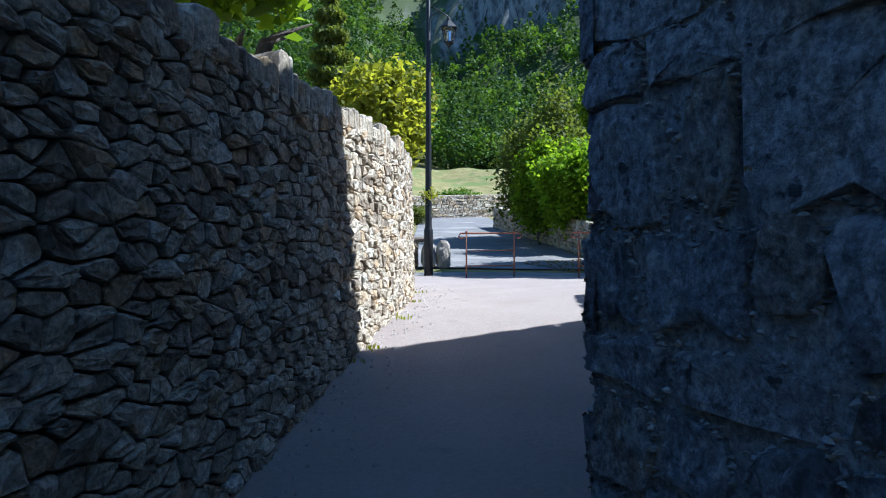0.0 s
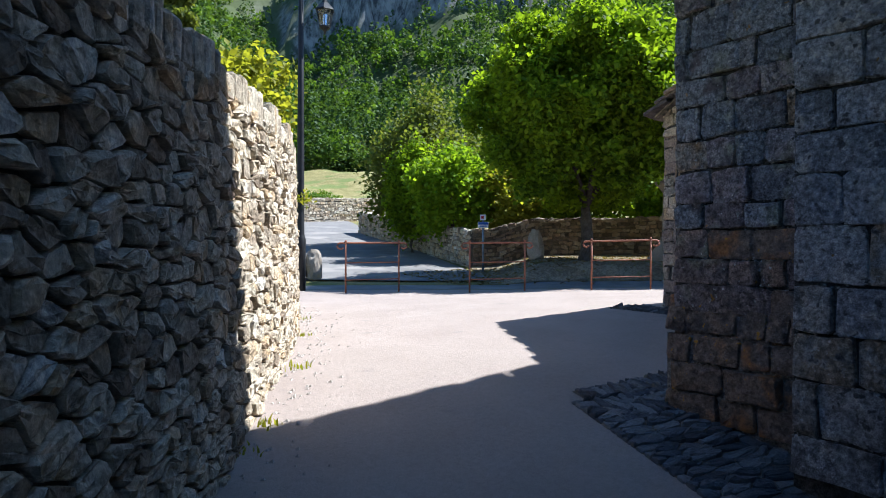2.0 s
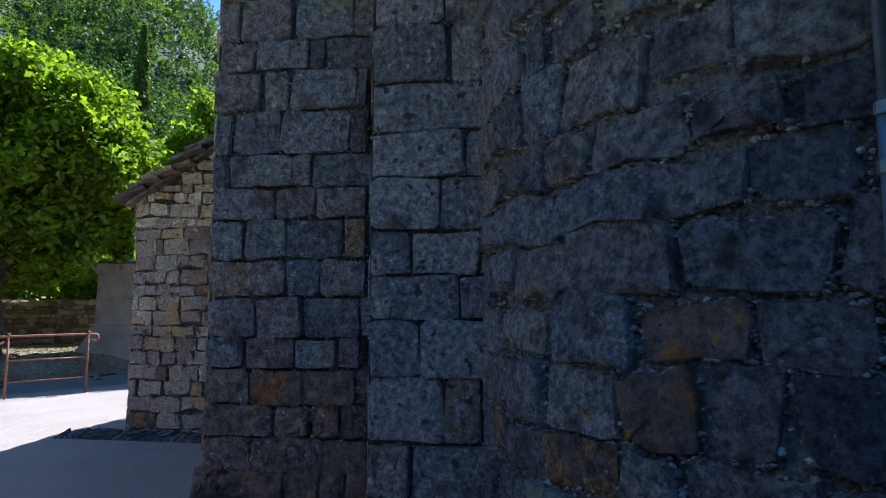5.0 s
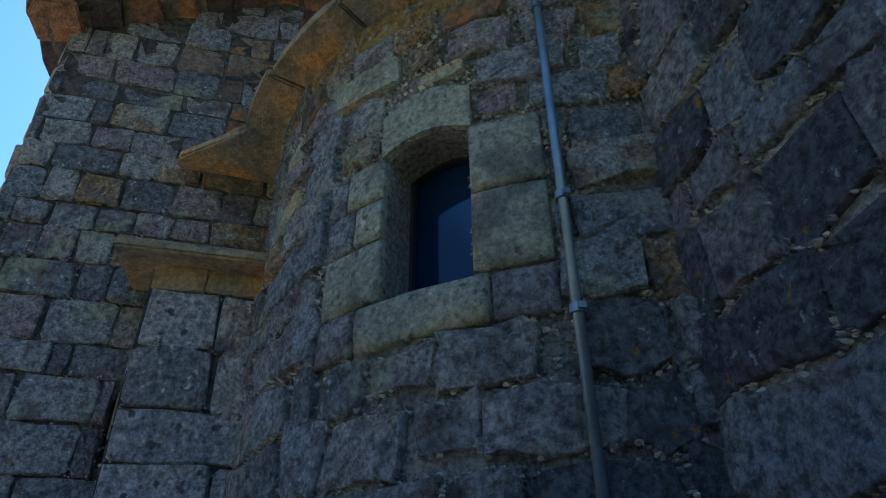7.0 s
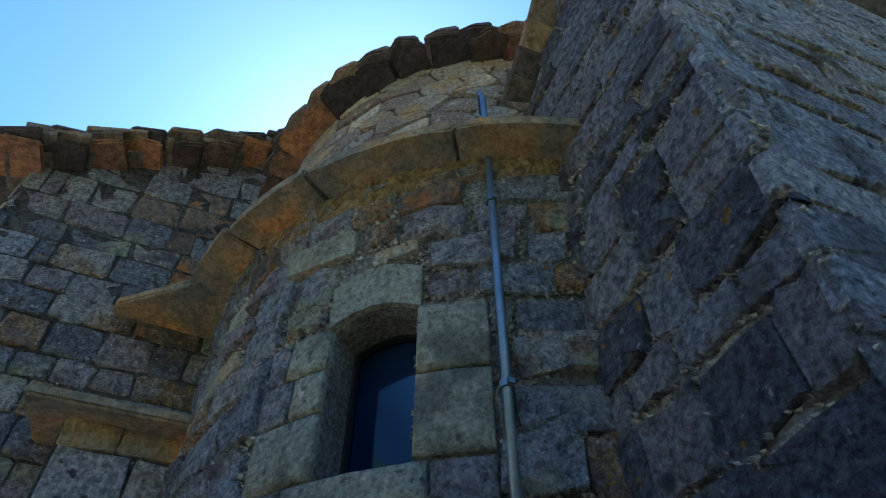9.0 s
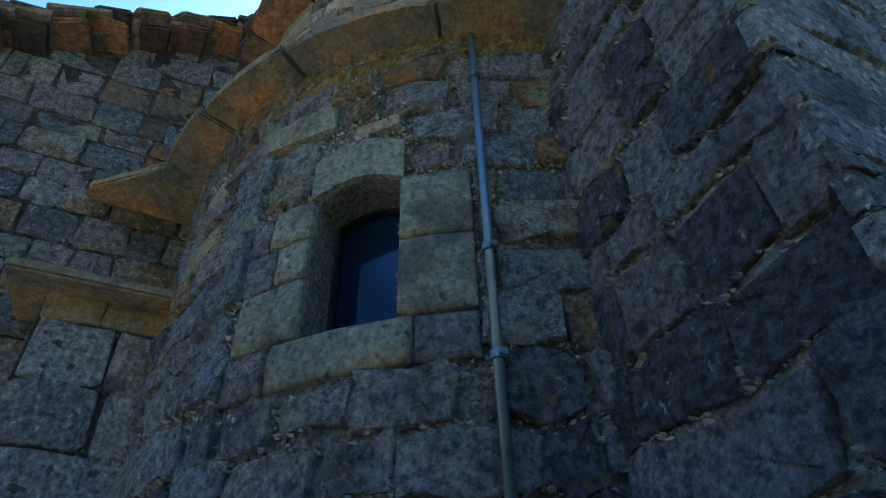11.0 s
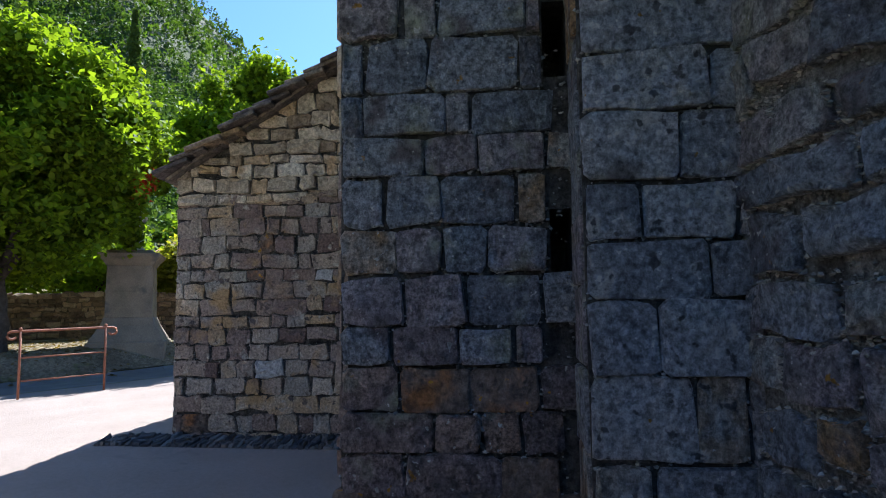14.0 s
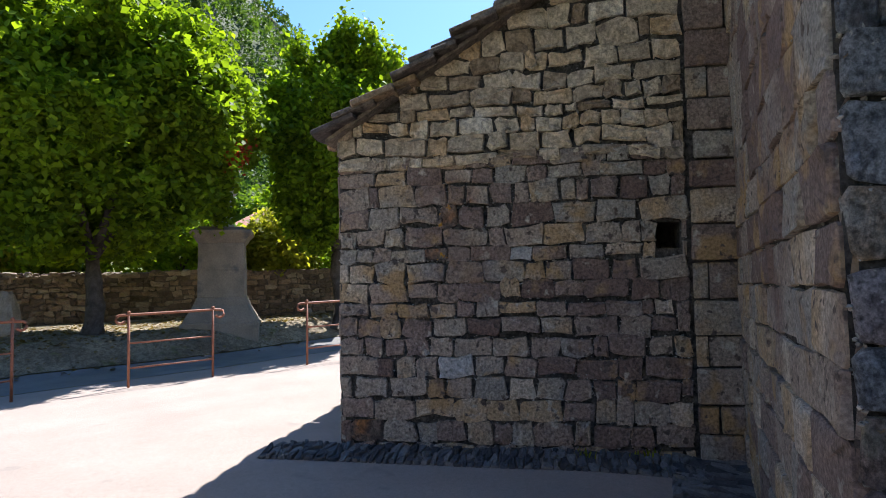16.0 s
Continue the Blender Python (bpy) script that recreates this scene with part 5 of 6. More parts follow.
def conifer(name, label, x, y, h, r, n, seed, material=PINE, column=False):
    rng = np.random.default_rng(seed)
    t = tagged(new(name), label, "tree")
    t.location = (x, y, height(x, y))
    bm = bmesh.new()
    tube(bm, [(0, 0, -0.2), (0, 0, h * 0.5), (0, 0, h * 0.98)], [h * 0.016, h * 0.011, 0.02], 8)
    part("trunk", bm, BARK, t)
    f = rng.uniform(0.06, 1.0, n) ** (0.9 if column else 0.8)
    wide = (np.sin(np.pi * np.clip(f * 0.9 + 0.08, 0, 1)) ** 0.6 if column else (1 - f)) * r
    wide = wide * (0.75 + 0.25 * np.sin(f * h * 5))
    a = rng.uniform(0, 2 * np.pi, n)
    rr = wide * np.sqrt(rng.uniform(0.25, 1.0, n)) + rng.normal(size=n) * 0.06
    pts = np.stack([rr * np.cos(a), rr * np.sin(a), f * h - (0 if column else 0.25) * rr], 1)
    ob = new("crown", leaf_mesh("crown", pts, 0.30, material, rng, 0.1, 0.3))
    ob.parent = t


conifer("cypress", "tall dark cypress beyond the garden wall", 8.6, 40.5, 14.5, 1.7, 11000, 31, OLIVE, True)
conifer("fir_tree", "tall slender fir on the slope", 39.0, 27.5, 19.0, 2.8, 7000, 32)
conifer("fir_tree", "tall slender fir on the slope", 31.0, 30.5, 13.0, 2.4, 5000, 33)


# far woods: crowns of leaf tufts, joined
def woods():
    rng = np.random.default_rng(77)
    leaf, pine = [], []
    lsz, psz = [], []
    tries = 0
    while tries < 12500:
        tries += 1
        az = rng.uniform(-14, 92)
        r = 104 + 420 * rng.uniform(0, 1) ** 1.25
        a = radians(az)
        x, y = r * math.sin(a), r * math.cos(a)
        if r < 118 and 15 < az < 33:
            continue
        z = height(x, y)
        e = 2.0
        sl = math.hypot(height(x + e, y) - z, height(x, y + e) - z) / e
        if az < 45 and (sl > 1.5 or (sl > 1.05 and rng.uniform() < 0.5)) or sl > 2.6:
            continue
        if r < 135 and rng.uniform() < 0.2:
            continue
        big = rng.uniform(0.7, 1.25) * (1 + 0.0008 * r)
        conif = rng.uniform() < (0.62 if r > 110 else 0.3)
        m = 210 if r < 160 else 100 if r < 260 else 44
        if conif:
            h = 9.5 * big
            f = rng.uniform(0, 1, m)
            w = (1 - f) * h * 0.27 + 0.25
            t = rng.uniform(0, 2 * np.pi, m)
            pine.append(np.stack([x + w * np.cos(t), y + w * np.sin(t), z + 0.8 + f * h], 1))
            psz += [1.3 * big * (34 / m) ** 0.5] * m
        else:
            h = 6.8 * big
            d = rng.normal(size=(m, 3))
            d /= np.linalg.norm(d, axis=1)[:, None]
            d[:, 2] = np.abs(d[:, 2]) * 1.2 - 0.3
            leaf.append(np.array([x, y, z + h * 0.5]) + d * np.array([h * 0.42, h * 0.42, h * 0.5]) * rng.uniform(0.6, 1.05, (m, 1)))
            lsz += [1.45 * big * (34 / m) ** 0.5] * m
    for nm, pts, sizes, m, lab in (("broadleaf_woods", leaf, lsz, WOODS, "mixed broadleaf woods covering the mountain slope"), ("pine_woods", pine, psz, PINE, "dark pine woods on the mountain slope")):
        p = np.concatenate(pts)
        tagged(new(nm, leaf_mesh(nm, p, np.array(sizes)[:, None], m, rng, 0.5)), lab, "woods", kind="stuff")


woods()


# ---- street furniture and monument ----
def barrier(label, a, b):
    a, b = Vector((*a, 0)), Vector((*b, 0))
    d = (b - a).normalized()
    w = (b - a).length
    z0 = height(a.x, a.y)
    z1 = height(b.x, b.y)
    t = tagged(new("barrier"), label, "barrier", "barriers round the square")
    t.matrix_basis = Matrix.Translation((a.x, a.y, z0)) @ Matrix.Rotation(math.atan2(d.y, d.x), 4, "Z")
    k = (z1 - z0) / w
    for x in (0.0, w):
        bm = bmesh.new()
        tube(bm, [(x, 0, k * x - 0.05), (x, 0, k * x + 1.03)], 0.019, 10)
        part("post", bm, RUSTY, t, "", True)
        bm = bmesh.new()
        lathe(bm, [(0.016, 1.03), (0.026, 1.045), (0.026, 1.065), (0.01, 1.08)], (x, 0), 10)
        bmesh.ops.translate(bm, verts=bm.verts, vec=(0, 0, k * x))
        part("post_cap", bm, RUSTY, t, "", True)
    pts = []
    for i in range(9):
        q = math.pi * (1.5 - i / 8 * 1.25)
        pts.append((-0.10 + 0.06 * math.cos(q + math.pi * 0.25), 0, 0.95 + 0.06 * math.sin(q)))
    left = [(-0.05, 0, 0.93 + 0.0), (-0.10, 0, 0.90), (-0.15, 0, 0.915), (-0.175, 0, 0.955), (-0.16, 0, 1.0), (-0.12, 0, 1.02)]
    right = [(w - p[0], 0, p[2] + k * w) for p in left[::-1]]
    bm = bmesh.new()
    tube(bm, left + [(0, 0, 1.022), (w, 0, 1.022 + k * w)] + right, 0.02, 10)
    part("top_rail", bm, RUSTY, t, "", True)
    for z in (0.62, 0.27):
        bm = bmesh.new()
        tube(bm, [(0, 0, z), (w, 0, z + k * w)], 0.012, 8)
        part("cross_bar", bm, RUSTY, t, "", True)


barrier("rust-red tubular barrier with curled rail ends near the lamp post", (6.05, 13.75), (7.15, 13.5))
barrier("rust-red tubular barrier with curled rail ends before a signpost", (8.25, 12.5), (9.4, 12.1))
barrier("rust-red tubular barrier with curled rail ends before the linden", (10.45, 11.2), (11.4, 10.45))
barrier("rust-red tubular barrier with curled rail ends near the chapel", (12.45, 9.35), (13.3, 8.65))

# lamp post
LX, LY = 5.55, 14.9
LZ = height(LX, LY)
lamp = tagged(new("street_lamp"), "tall black iron lamp post with a hanging lantern", "lamp")
lamp.location = (LX, LY, LZ)
bm = bmesh.new()
lathe(bm, [(0.11, -0.05), (0.11, 1.1), (0.095, 1.15), (0.082, 1.2), (0.07, 3.5), (0.052, 6.7), (0.03, 6.75)], (0, 0), 16)
part("post", bm, BLACKIRON, lamp, "", True)
AD = Vector((0.93, -0.37, 0))
bm = bmesh.new()
tube(bm, [Vector((0, 0, 6.5)), AD * 0.12 + Vector((0, 0, 6.5)), AD * 0.42 + Vector((0, 0, 6.32)), AD * 0.50 + Vector((0, 0, 6.24))], 0.016, 8)
tube(bm, [Vector((0, 0, 6.25)), AD * 0.2 + Vector((0, 0, 6.36)), AD * 0.3 + Vector((0, 0, 6.40))], 0.01, 8)
part("bracket", bm, BLACKIRON, lamp, "", True)
bm = bmesh.new()
c = AD * 0.50
lathe(bm, [(0.02, 6.26), (0.05, 6.22), (0.06, 6.17), (0.21, 6.02), (0.22, 5.99), (0.18, 5.985)], (c.x, c.y), 6)
lanroof = part("lantern_cap", bm, BLACKIRON, lamp)
LGLASS = bpy.data.materials.new("lantern_glass")
LGLASS.use_nodes = True
g = LGLASS.node_tree.nodes["Principled BSDF"]
g.inputs["Base Color"].default_value, g.inputs["Transmission Weight"].default_value, g.inputs["Roughness"].default_value = (0.8, 0.85, 0.85, 1), 0.9, 0.1
bm = bmesh.new()
lathe(bm, [(0.175, 5.985), (0.11, 5.66)], (c.x, c.y), 6)
lantern = part("lantern", bm, LGLASS, lamp, "clear lantern glass")
for k in range(6):
    a = 2 * math.pi * k / 6
    bm = bmesh.new()
    tube(bm, [(c.x + 0.185 * math.cos(a), c.y + 0.185 * math.sin(a), 5.99), (c.x + 0.115 * math.cos(a), c.y + 0.115 * math.sin(a), 5.64)], 0.009, 6)
    part("glazing_bar", bm, BLACKIRON, lantern)
bm = bmesh.new()
lathe(bm, [(0.12, 5.66), (0.125, 5.63), (0.08, 5.60), (0.03, 5.55), (0.012, 5.48)], (c.x, c.y), 6)
part("lantern_base", bm, BLACKIRON, lantern)

# plant hanging on the lamp post
rng = np.random.default_rng(61)
pts = rng.normal(size=(170, 3)) * np.array([0.10, 0.10, 0.09])
hang = new("hanging_plant", leaf_mesh("hanging_plant", pts, 0.06, YELLOW, rng, 0.3, 0.4))
hang.location = (LX, LY - 0.06, LZ + 1.95)
tagged(hang, "small yellow-green plant clinging to the black lamp post", "plant", kind="stuff")

# signpost
SIGNW = mat("white_sign_enamel", [(0.3, (0.70, 0.70, 0.70)), (0.7, (0.78, 0.78, 0.78))], 0.4, 5, 40, 0.0, None, None, 0.1)
SIGNB = mat("blue_sign_enamel", [(0.3, (0.02, 0.10, 0.40)), (0.7, (0.03, 0.13, 0.48))], 0.4, 5, 40, 0.0, None, None, 0.1)
SIGNR = mat("red_enamel", [(0.3, (0.45, 0.02, 0.03)), (0.7, (0.52, 0.03, 0.03))], 0.4, 5, 40, 0.0, None, None, 0.1)
SX, SY = 11.75, 16.55
sign = tagged(new("signpost"), "galvanised signpost with a small blue and white plate", "sign")
sign.matrix_basis = Matrix.Translation((SX, SY, height(SX, SY))) @ Matrix.Rotation(radians(-38), 4, "Z")
bm = bmesh.new()
tube(bm, [(0, 0, -0.1), (0, 0, 1.62)], 0.03, 10)
part("pole", bm, ZINC, sign, "", True)
bm = bmesh.new()
block(bm, -0.15, 0.15, -0.045, -0.032, 1.28, 1.45)
plate = part("plate", bm, SIGNW, sign)
bm = bmesh.new()
block(bm, -0.14, 0.14, -0.051, -0.047, 1.37, 1.44)
block(bm, -0.10, 0.10, -0.051, -0.047, 1.31, 1.345)
part("plate_marking", bm, SIGNB, plate)
bm = bmesh.new()
block(bm, -0.08, 0.08, -0.045, -0.032, 1.50, 1.66)
top_plate = part("small_plate", bm, SIGNW, sign)
bm = bmesh.new()
block(bm, -0.055, 0.02, -0.051, -0.047, 1.54, 1.62)
part("plate_marking", bm, SIGNR, top_plate)

# monument with statue
SAND = mat("weathered_monument_stone", [(0.25, (0.19, 0.165, 0.135)), (0.55, (0.29, 0.245, 0.19)), (0.8, (0.34, 0.29, 0.235))], 0.9, 2.5, 40, 0.4, None, [(3, 0.6, 0.7, (0.15, 0.14, 0.13))], 0.25)
MX, MY = 15.6, 12.62
mon = tagged(new("monument"), "square stone pedestal with moulded cap on a stepped base", "monument")
mon.matrix_basis = Matrix.Translation((MX, MY, height(MX, MY) - 0.05)) @ Matrix.Rotation(radians(24), 4, "Z")


def square(bm, prof):
    lathe(bm, [(r * math.sqrt(2), z) for r, z in prof], (0, 0), 4, math.pi / 4)


for nm, prof in (("step", [(0.80, -0.45), (0.80, 0.13), (0.78, 0.15)]), ("splayed_base", [(0.76, 0.15), (0.74, 0.2), (0.57, 0.50), (0.52, 0.64), (0.51, 0.68)]), ("die", [(0.49, 0.68), (0.47, 1.86)]), ("cap", [(0.48, 1.86), (0.52, 1.92), (0.55, 1.98), (0.64, 2.07), (0.65, 2.14), (0.5, 2.17), (0.47, 2.22)])):
    bm = bmesh.new()
    square(bm, prof)
    bmesh.ops.bevel(bm, geom=list(bm.edges), offset=0.008, segments=1, affect="EDGES")
    part(nm, bm, SAND, mon)
bm = bmesh.new()
square(bm, [(0.488, 1.26), (0.492, 1.275), (0.492, 1.30), (0.486, 1.315)])
part("string_course", bm, SAND, mon)
PALE = mat("pale_statue_stone", [(0.3, (0.48, 0.47, 0.44)), (0.7, (0.62, 0.60, 0.56))], 0.8, 6, 40, 0.3, None, None, 0.2)
bm = bmesh.new()
block(bm, -0.24, 0.24, -0.24, 0.24, 0.0, 0.07)
rings = []
for z, rx, ry, lean in ((0.07, 0.20, 0.18, 0.0), (0.25, 0.185, 0.16, 0.01), (0.5, 0.165, 0.14, 0.02), (0.72, 0.15, 0.12, 0.02), (0.88, 0.18, 0.13, 0.02), (0.98, 0.19, 0.12, 0.015), (1.05, 0.09, 0.08, 0.015), (1.09, 0.06, 0.06, 0.02), (1.16, 0.085, 0.09, 0.025), (1.23, 0.08, 0.085, 0.025), (1.29, 0.03, 0.03, 0.025)):
    fold = 0.10 if z < 0.9 else 0.0
    rings.append([bm.verts.new((lean + rx * (1 + fold * math.sin(7 * a + 3 * z)) * math.cos(a), ry * (1 + fold * math.sin(7 * a + 3 * z)) * math.sin(a), z)) for a in (2 * math.pi * k / 28 for k in range(28))])
for a, b in zip(rings, rings[1:]):
    for k in range(28):
        bm.faces.new((a[k], a[(k + 1) % 28], b[(k + 1) % 28], b[k]))
bm.faces.new(rings[0][::-1]), bm.faces.new(rings[-1])
tube(bm, [(0.15, 0, 0.96), (0.25, 0.03, 0.78), (0.18, 0.16, 0.70)], [0.06, 0.05, 0.035], 8)
tube(bm, [(-0.15, 0, 0.96), (-0.24, 0.06, 0.82), (-0.30, 0.16, 0.92)], [0.06, 0.05, 0.03], 8)
st = part("statue", bm, PALE, None, "", True)
st.matrix_basis = Matrix.Translation((MX, MY, height(MX, MY) - 0.05 + 2.22)) @ Matrix.Rotation(radians(-60), 4, "Z")
tagged(st, "pale stone statue, plainly shaped, standing on a pedestal", "statue")

# small standing stones
ROCK = mat("pale_boulder", [(0.3, (0.28, 0.23, 0.18)), (0.7, (0.44, 0.38, 0.31))], 0.92, 4, 40, 0.8, None, None, 0.35)


def boulder(name, label, x, y, w, dpt, h, seed, material, taper=0.75, category="stone"):
    rng = random.Random(seed)
    bm = bmesh.new()
    bmesh.ops.create_icosphere(bm, subdivisions=3, radius=1.0)
    for v in bm.verts:
        n = fbm(v.co.x * 1.3 + seed, v.co.y * 1.3, v.co.z * 1.3, 4)
        k = 1 + 0.22 * n
        t = 1 - (1 - taper) * (v.co.z + 1) / 2
        q = [math.copysign(abs(a) ** 0.7, a) for a in v.co]
        v.co = Vector((q[0] * w / 2 * k * t, q[1] * dpt / 2 * k * t, (q[2] * 0.5 + 0.42) * h * (1 + 0.08 * n)))
    ob = part(name, bm, material, None, "", False)
    ob.location = (x, y, height(x, y))
    ob.rotation_euler = (0, 0, rng.uniform(0, 3))
    return tagged(ob, label, category)


boulder("standing_stone", "grey tapered standing stone against the low wall", 12.9, 15.6, 0.52, 0.4, 0.95, 5, ROCK, 0.6)
boulder("boulder", "pale upright boulder at the lane's corner", 7.0, 17.6, 0.5, 0.45, 0.85, 9, ROCK, 0.8)
boulder("boulder", "rounded pale boulder at the lane's corner", 6.6, 17.7, 0.45, 0.45, 0.8, 12, ROCK, 0.85)


# ---- low walls beyond the square ----
def low_wall(name, label, a, b, h, seed, own=RUBBLE, rest=RUBBLE_REST, course=(0.09, 0.17), width=(0.12, 0.34), cap=300, thick=0.4, near=None):
    a, b = Vector((*a, 0)), Vector((*b, 0))
    d = (b - a).normalized()
    n = Vector((d.y, -d.x, 0))
    w = (b - a).length
    verts, faces = [], []
    k = max(2, int(w / 1.5))
    for i in range(k + 1):
        p = a + d * (w * i / k)
        z = height(p.x, p.y)
        for off, zz in ((0.0, z - 0.3), (0.0, z + h), (-thick, z + h), (-thick, z - 0.3)):
            q = p + n * off
            verts.append((q.x, q.y, zz))
    for i in range(k):
        for j in range(3):
            c = i * 4 + j
            faces.append((c, c + 4, c + 5, c + 1))
    faces += [(3, 2, 1, 0), (k * 4, k * 4 + 1, k * 4 + 2, k * 4 + 3)]
    wall = structure(new(name, mesh_of(name, verts, faces, EARTH)), label, "wall")

    def place(u, v, dd):
        p = a + d * u + n * dd
        return Vector((p.x, p.y, height(p.x, p.y) + v))
    masonry(wall, "stone", place, 0.0, w, -0.1, h + 0.03, course, width, 0.016, 0.05, 0.8, own, rest, seed, None, near, cap, 0.05)
    rng = random.Random(seed)
    u = 0.0
    rv, rf = [], []
    while u < w - 0.1:
        ww = rng.uniform(0.18, 0.4)
        hh = rng.uniform(0.05, 0.13)
        for s_ in (0,):
            c0 = len(rv)
            for zz, g_ in ((h - 0.02, 0.0), (h + hh * 0.7, 0.0), (h + hh, 0.04)):
                for uu, off in ((u + g_, 0.05 - g_), (u + ww - 0.01 - g_, 0.05 - g_), (u + ww - 0.01 - g_, -thick - 0.03 + g_), (u + g_, -thick - 0.03 + g_)):
                    q = a + d * uu + n * off
                    rv.append((q.x, q.y, height(q.x, q.y) + zz + rng.uniform(-0.012, 0.012)))
            for r in range(2):
                for j in range(4):
                    rf.append((c0 + r * 4 + j, c0 + r * 4 + (j + 1) % 4, c0 + r * 4 + 4 + (j + 1) % 4, c0 + r * 4 + 4 + j))
            rf.append((c0 + 8, c0 + 9, c0 + 10, c0 + 11))
        u += ww
    ob = new("coping", mesh_of("coping", rv, rf, rest))
    ob.parent = wall
    tagged(ob, kind="stuff")


BROWN = [(0.0, (0.10, 0.075, 0.055)), (0.4, (0.19, 0.14, 0.10)), (0.7, (0.27, 0.19, 0.13)), (0.95, (0.32, 0.26, 0.19))]
BRUB = mat("brown_rubble", BROWN, 0.92, 6, 50, 0.7, "object", None, 0.4)
BRUB_REST = mat("brown_rubble_far", BROWN, 0.92, 6, 50, 0.7, "island", None, 0.4)
low_wall("wall_lane", "low mossy rubble retaining wall beside the lane", (16.2, 33.0), (12.3, 17.9), 1.0, 91, cap=120, near=lambda u, v: u > 8)
low_wall("wall_verge", "brown rubble wall behind the lindens", (12.35, 17.85), (16.8, 15.3), 1.05, 92, BRUB, BRUB_REST, cap=120)
low_wall("wall_verge_end", "brown rubble wall behind the monument", (16.8, 15.3), (22.0, 6.0), 1.1, 93, BRUB, BRUB_REST, cap=150, near=lambda u, v: u < 6)
low_wall("wall_pasture", "sunlit pale rubble wall along the pasture", (11.0, 43.0), (26.0, 45.0), 1.55, 94, cap=60, course=(0.16, 0.28), width=(0.25, 0.6))
low_wall("wall_corner", "short dark rubble wall behind the lamp post", (3.0, 18.5), (6.3, 17.75), 0.75, 95, BRUB, BRUB_REST, cap=60)

# white gate pier at the end of the pasture wall
WHITE = mat("white_limewash", [(0.3, (0.62, 0.60, 0.55)), (0.7, (0.72, 0.70, 0.66))], 0.9, 4, 40, 0.3, None, None, 0.2)
bm = bmesh.new()
prism(bm, [(-0.3, -0.3), (0.3, -0.3), (0.3, 0.3), (-0.3, 0.3)], -0.2, 1.75)
bmesh.ops.bevel(bm, geom=list(bm.edges), offset=0.04, segments=2, affect="EDGES")
pier = part("gate_pier", bm, WHITE)
pier.location = (26.4, 44.9, height(26.4, 44.9))
tagged(pier, "pale limewashed gate pier at the pasture wall's end", "pier")
# house glimpsed through the trees
house = tagged(new("house"), "small rendered house with a pink clay-tile roof among trees", "house")
HX, HY = 31.3, 16.3
house.matrix_basis = Matrix.Translation((HX, HY, height(HX, HY))) @ Matrix.Rotation(radians(-25), 4, "Z")
CREAM = mat("cream_render", [(0.3, (0.52, 0.44, 0.36)), (0.7, (0.60, 0.52, 0.44))], 0.9, 3, 40, 0.3, None, None, 0.2)
TILE = mat("pink_clay_tile", [(0.3, (0.38, 0.17, 0.11)), (0.7, (0.52, 0.28, 0.20))], 0.85, 5, 30, 0.5, None, None, 0.3)
bm = bmesh.new()
prism(bm, [(-3, -4), (3, -4), (3, 4), (-3, 4)], -0.5, lambda x, y: 2.6)
part("wall", bm, CREAM, house)
bm = bmesh.new()
for s_ in (-1, 1):
    q = [bm.verts.new(v) for v in ((s_ * 3.4, -4.4, 2.45), (s_ * 3.4, 4.4, 2.45), (0, 4.4, 4.1), (0, -4.4, 4.1), (s_ * 3.4, -4.4, 2.6), (s_ * 3.4, 4.4, 2.6), (0, 4.4, 4.25), (0, -4.4, 4.25))]
    for f in ((0, 1, 2, 3), (4, 5, 6, 7), (0, 1, 5, 4), (1, 2, 6, 5), (3, 0, 4, 7)):
        bm.faces.new([q[i] for i in f])
part("roof", bm, TILE, house)
# tricolour pennant by the lane
flag = tagged(new("pennant"), "small blue, white and red pennant on a thin stick", "flag")
flag.matrix_basis = Matrix.Translation((7.5, 24.0, height(7.5, 24.0))) @ Matrix.Rotation(radians(-15), 4, "Z")
bm = bmesh.new()
tube(bm, [(0, 0, -0.1), (0, 0, 2.1)], 0.012, 6)
part("stick", bm, ZINC, flag)
for i, m in enumerate((SIGNB, SIGNW, SIGNR)):
    bm = bmesh.new()
    prism(bm, [(0.02 + i * 0.11, -0.006), (0.13 + i * 0.11, -0.006 + 0.02 * i), (0.13 + i * 0.11, 0.006 + 0.02 * i), (0.02 + i * 0.11, 0.006)], lambda x, y: 1.78 - 0.6 * x, lambda x, y: 2.08 - 0.6 * x)
    part("stripe", bm, m, flag)

# ---- stone gutter of upright slabs along the church foot ----
COB = [(0.0, (0.06, 0.06, 0.065)), (0.5, (0.12, 0.12, 0.125)), (0.9, (0.20, 0.195, 0.19))]
COBBLE = mat("dark_cobble", COB, 0.8, 8, 50, 0.6, "object", None, 0.35)
COBBLE_REST = mat("dark_cobble_far", COB, 0.8, 8, 50, 0.6, "island", None, 0.35)


def gutter(name, label, a, b, width, seed, cap, course=(0.12, 0.22), across=(0.035, 0.075)):
    a, b = Vector((*a, 0)), Vector((*b, 0))
    d = (b - a).normalized()
    n = Vector((-d.y, d.x, 0))
    w = (b - a).length
    base = sheet(name, lambda u, v: tuple((a + d * (w * u) + n * (width * v))[:2]), max(4, int(w * 4)), 4, 0.006, EARTH, label, "gutter")

    def place(u, v, dd):
        p = a + d * u + n * v
        return Vector((p.x, p.y, height(p.x, p.y) + 0.002 + dd))
    rubble(base, "cobble", place, 0.0, w, 0.0, width, ((across[0] + across[1]) / 2, (course[0] + course[1]) / 2), 0.008, 0.02, 0.6, COBBLE, COBBLE_REST, seed, None, None, cap, 0.36, 0.14)


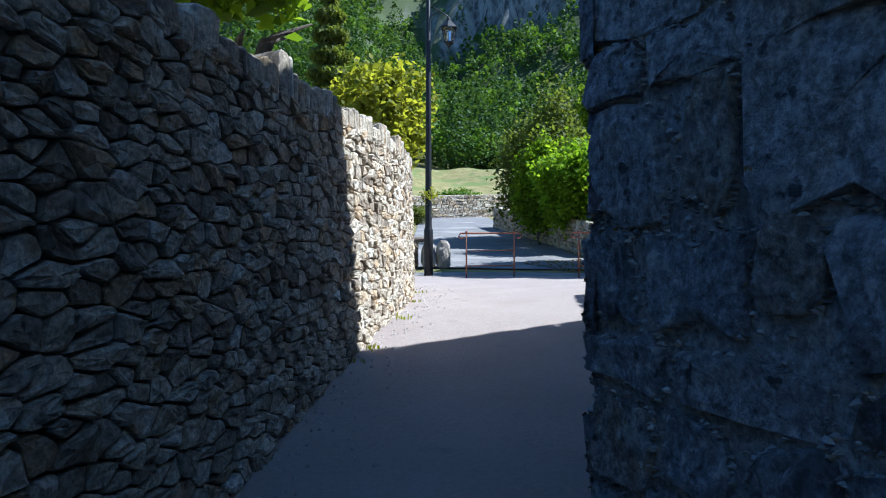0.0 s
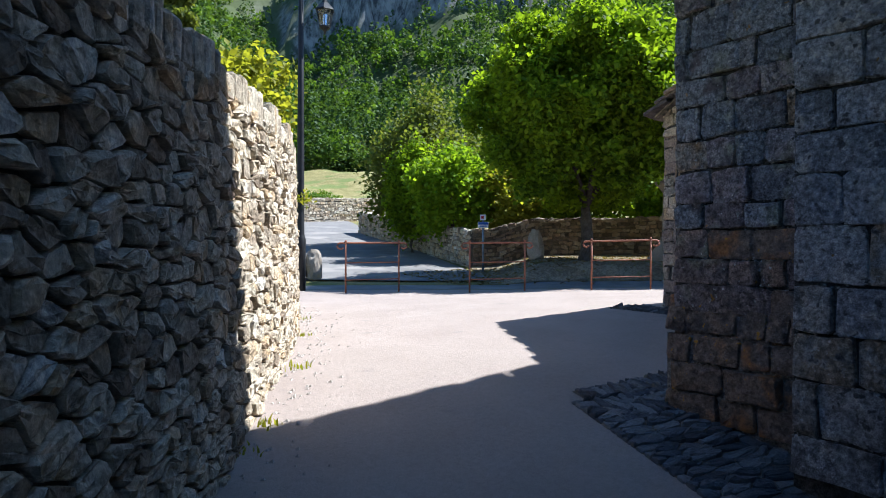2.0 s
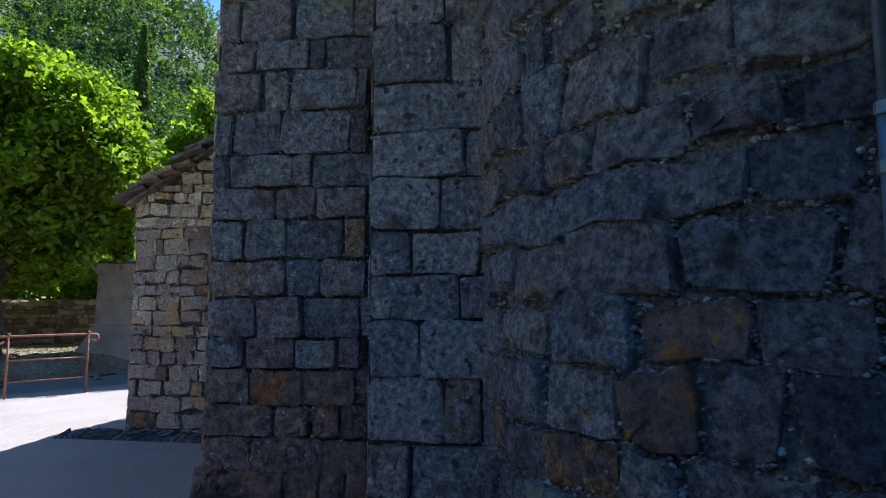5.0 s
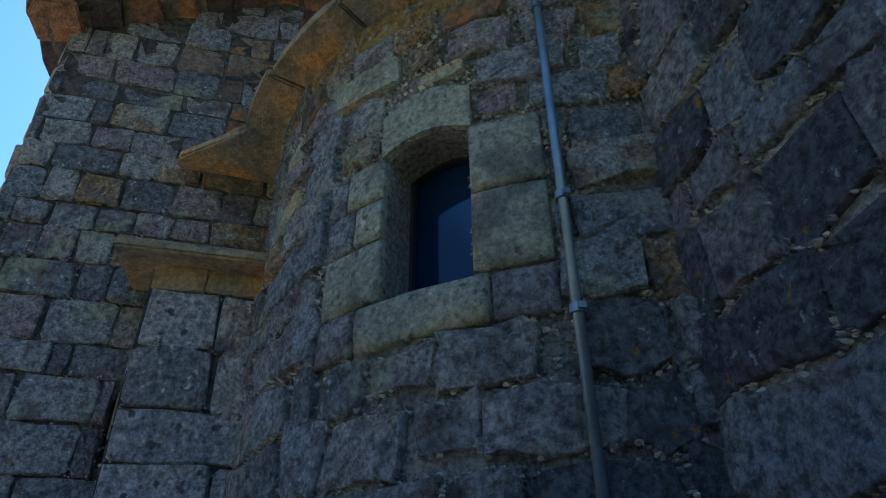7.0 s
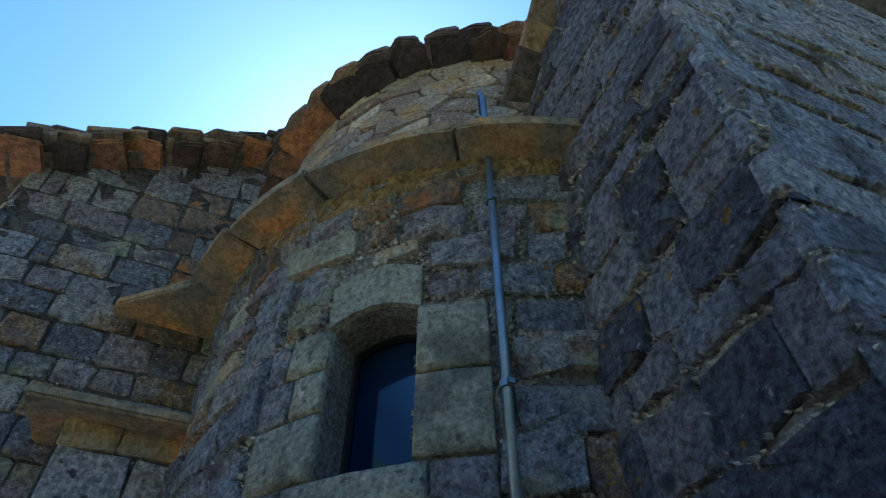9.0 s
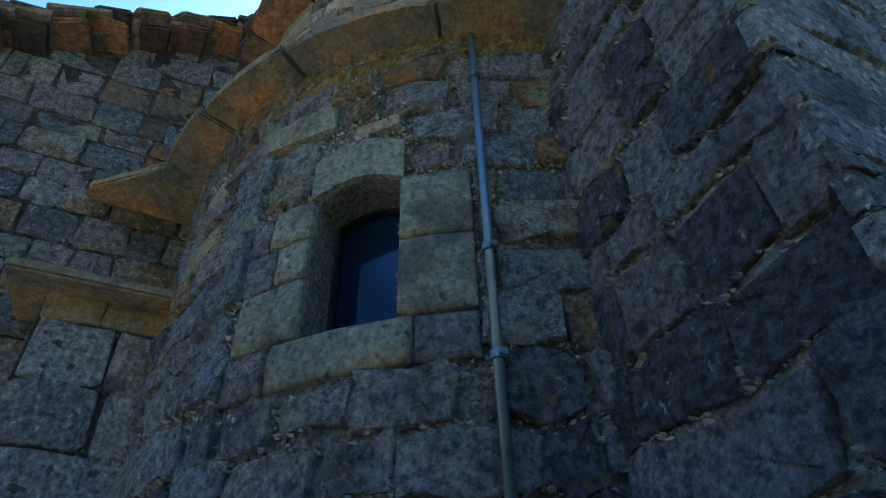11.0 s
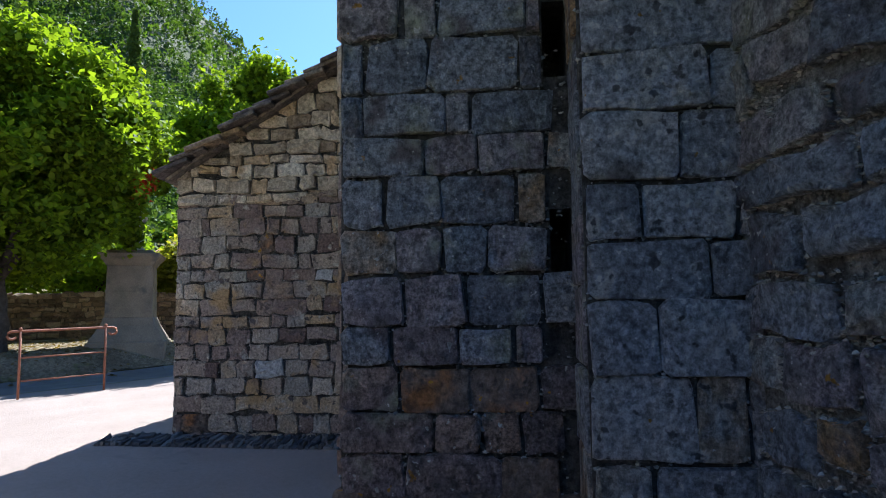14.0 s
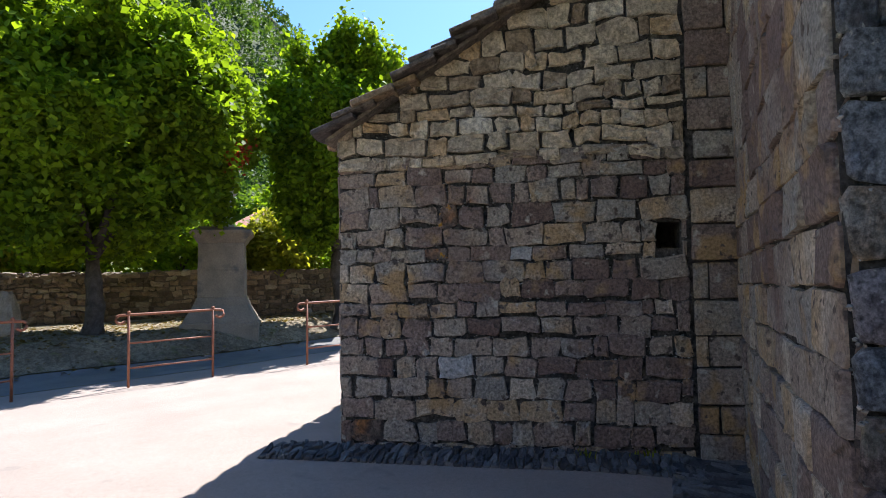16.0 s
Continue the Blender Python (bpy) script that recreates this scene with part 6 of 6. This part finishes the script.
gutter("gutter_aisle", "strip of dark upright stone slabs along the church foot", (3.62, 2.45), (4.1, 4.62), 0.78, 96, 280, (0.14, 0.22), (0.05, 0.08))
gutter("gutter_flank", "strip of dark upright stone slabs beside the aisle flank", (3.4, 4.38), (7.0, 3.85), 0.55, 98, 150)
gutter("gutter_chapel", "strip of dark upright stone slabs along the chapel foot", (7.02, 4.2), (7.02, 7.35), 0.42, 97, 150)


# ---- weeds and litter ----
def tuft(name, label, x, y, n, h, material, seed, category="weeds"):
    rng = np.random.default_rng(seed)
    verts, faces = [], []
    z = height(x, y)
    for i in range(n):
        a = rng.uniform(0, 2 * math.pi)
        bx, by = rng.normal() * 0.05, rng.normal() * 0.05
        l = h * rng.uniform(0.5, 1.1)
        out = rng.uniform(0.1, 0.6) * l
        w = 0.006 + 0.004 * rng.uniform()
        px, py = -math.sin(a) * w, math.cos(a) * w
        k = len(verts)
        for t, s_ in ((0, 1.0), (0.5, 0.8), (1.0, 0.1)):
            cx, cy, cz = bx + math.cos(a) * out * t * t, by + math.sin(a) * out * t * t, l * t * (1 - 0.25 * t)
            verts += [(cx - px * s_, cy - py * s_, cz), (cx + px * s_, cy + py * s_, cz)]
        faces += [(k, k + 1, k + 3, k + 2), (k + 2, k + 3, k + 5, k + 4)]
    ob = new(name, mesh_of(name, verts, faces, material))
    ob.location = (x, y, z)
    return tagged(ob, label, category, kind="stuff")


WEED = leaf_mat("yellow_green_weed", (0.10, 0.13, 0.02), (0.26, 0.27, 0.05))
for i, s_ in enumerate((8.6, 9.0, 10.2, 11.9, 13.6)):
    p = garden_face(s_, 0, 0.07 + 0.03 * (i % 3))
    tuft("grass_tuft", "small yellow-green grass tuft at the garden wall's foot", p.x, p.y, 16, 0.055 + 0.015 * (i % 3), WEED, 700 + i)
for i, (x, y) in enumerate(((3.45, 2.95), (3.35, 2.8), (7.0, 4.6), (6.9, 5.0), (3.86, 3.5))):
    tuft("grass_tuft", "small green tuft in the gutter at the church foot", x, y, 18, 0.08, WEED, 740 + i)
LITTER = leaf_mat("dry_fallen_leaf", (0.10, 0.07, 0.03), (0.26, 0.19, 0.09), 0.15)
rng = np.random.default_rng(5)
pts = []
while len(pts) < 2600:
    x, y = rng.uniform(9.5, 19.0), rng.uniform(8.0, 17.5)
    d = past_edge(x, y)
    if 1.3 < d < 5.2 and (d > 2.0 or rng.uniform() < 0.3):
        pts.append((x, y, height(x, y) + 0.015))
tagged(new("leaf_litter", leaf_mesh("leaf_litter", pts, 0.09, LITTER, rng, 2.5)), "dry fallen leaves scattered under the lindens", "leaves", kind="stuff")
GRAVEL = [(0.0, (0.25, 0.22, 0.19)), (1.0, (0.50, 0.45, 0.40))]
STONES = mat("loose_pebble", GRAVEL, 0.9, 20, 80, 0.3, "island")
rv, rf = [], []
rr = random.Random(8)
for i in range(420):
    s_ = rr.uniform(4.5, 15.5)
    p = garden_face(s_, 0, 0.05 + abs(rr.gauss(0, 0.22)))
    z, q = height(p.x, p.y), rr.uniform(0.006, 0.022)
    k = len(rv)
    rv += [(p.x + q * rr.uniform(0.7, 1.2), p.y, z), (p.x, p.y + q * rr.uniform(0.7, 1.2), z), (p.x - q, p.y, z), (p.x, p.y - q, z), (p.x + q * 0.2, p.y, z + q * 0.8)]
    rf += [(k, k + 1, k + 4), (k + 1, k + 2, k + 4), (k + 2, k + 3, k + 4), (k + 3, k, k + 4)]
tagged(new("pebbles", mesh_of("pebbles", rv, rf, STONES)), "loose pebbles along the foot of the garden wall", "pebbles", kind="stuff")
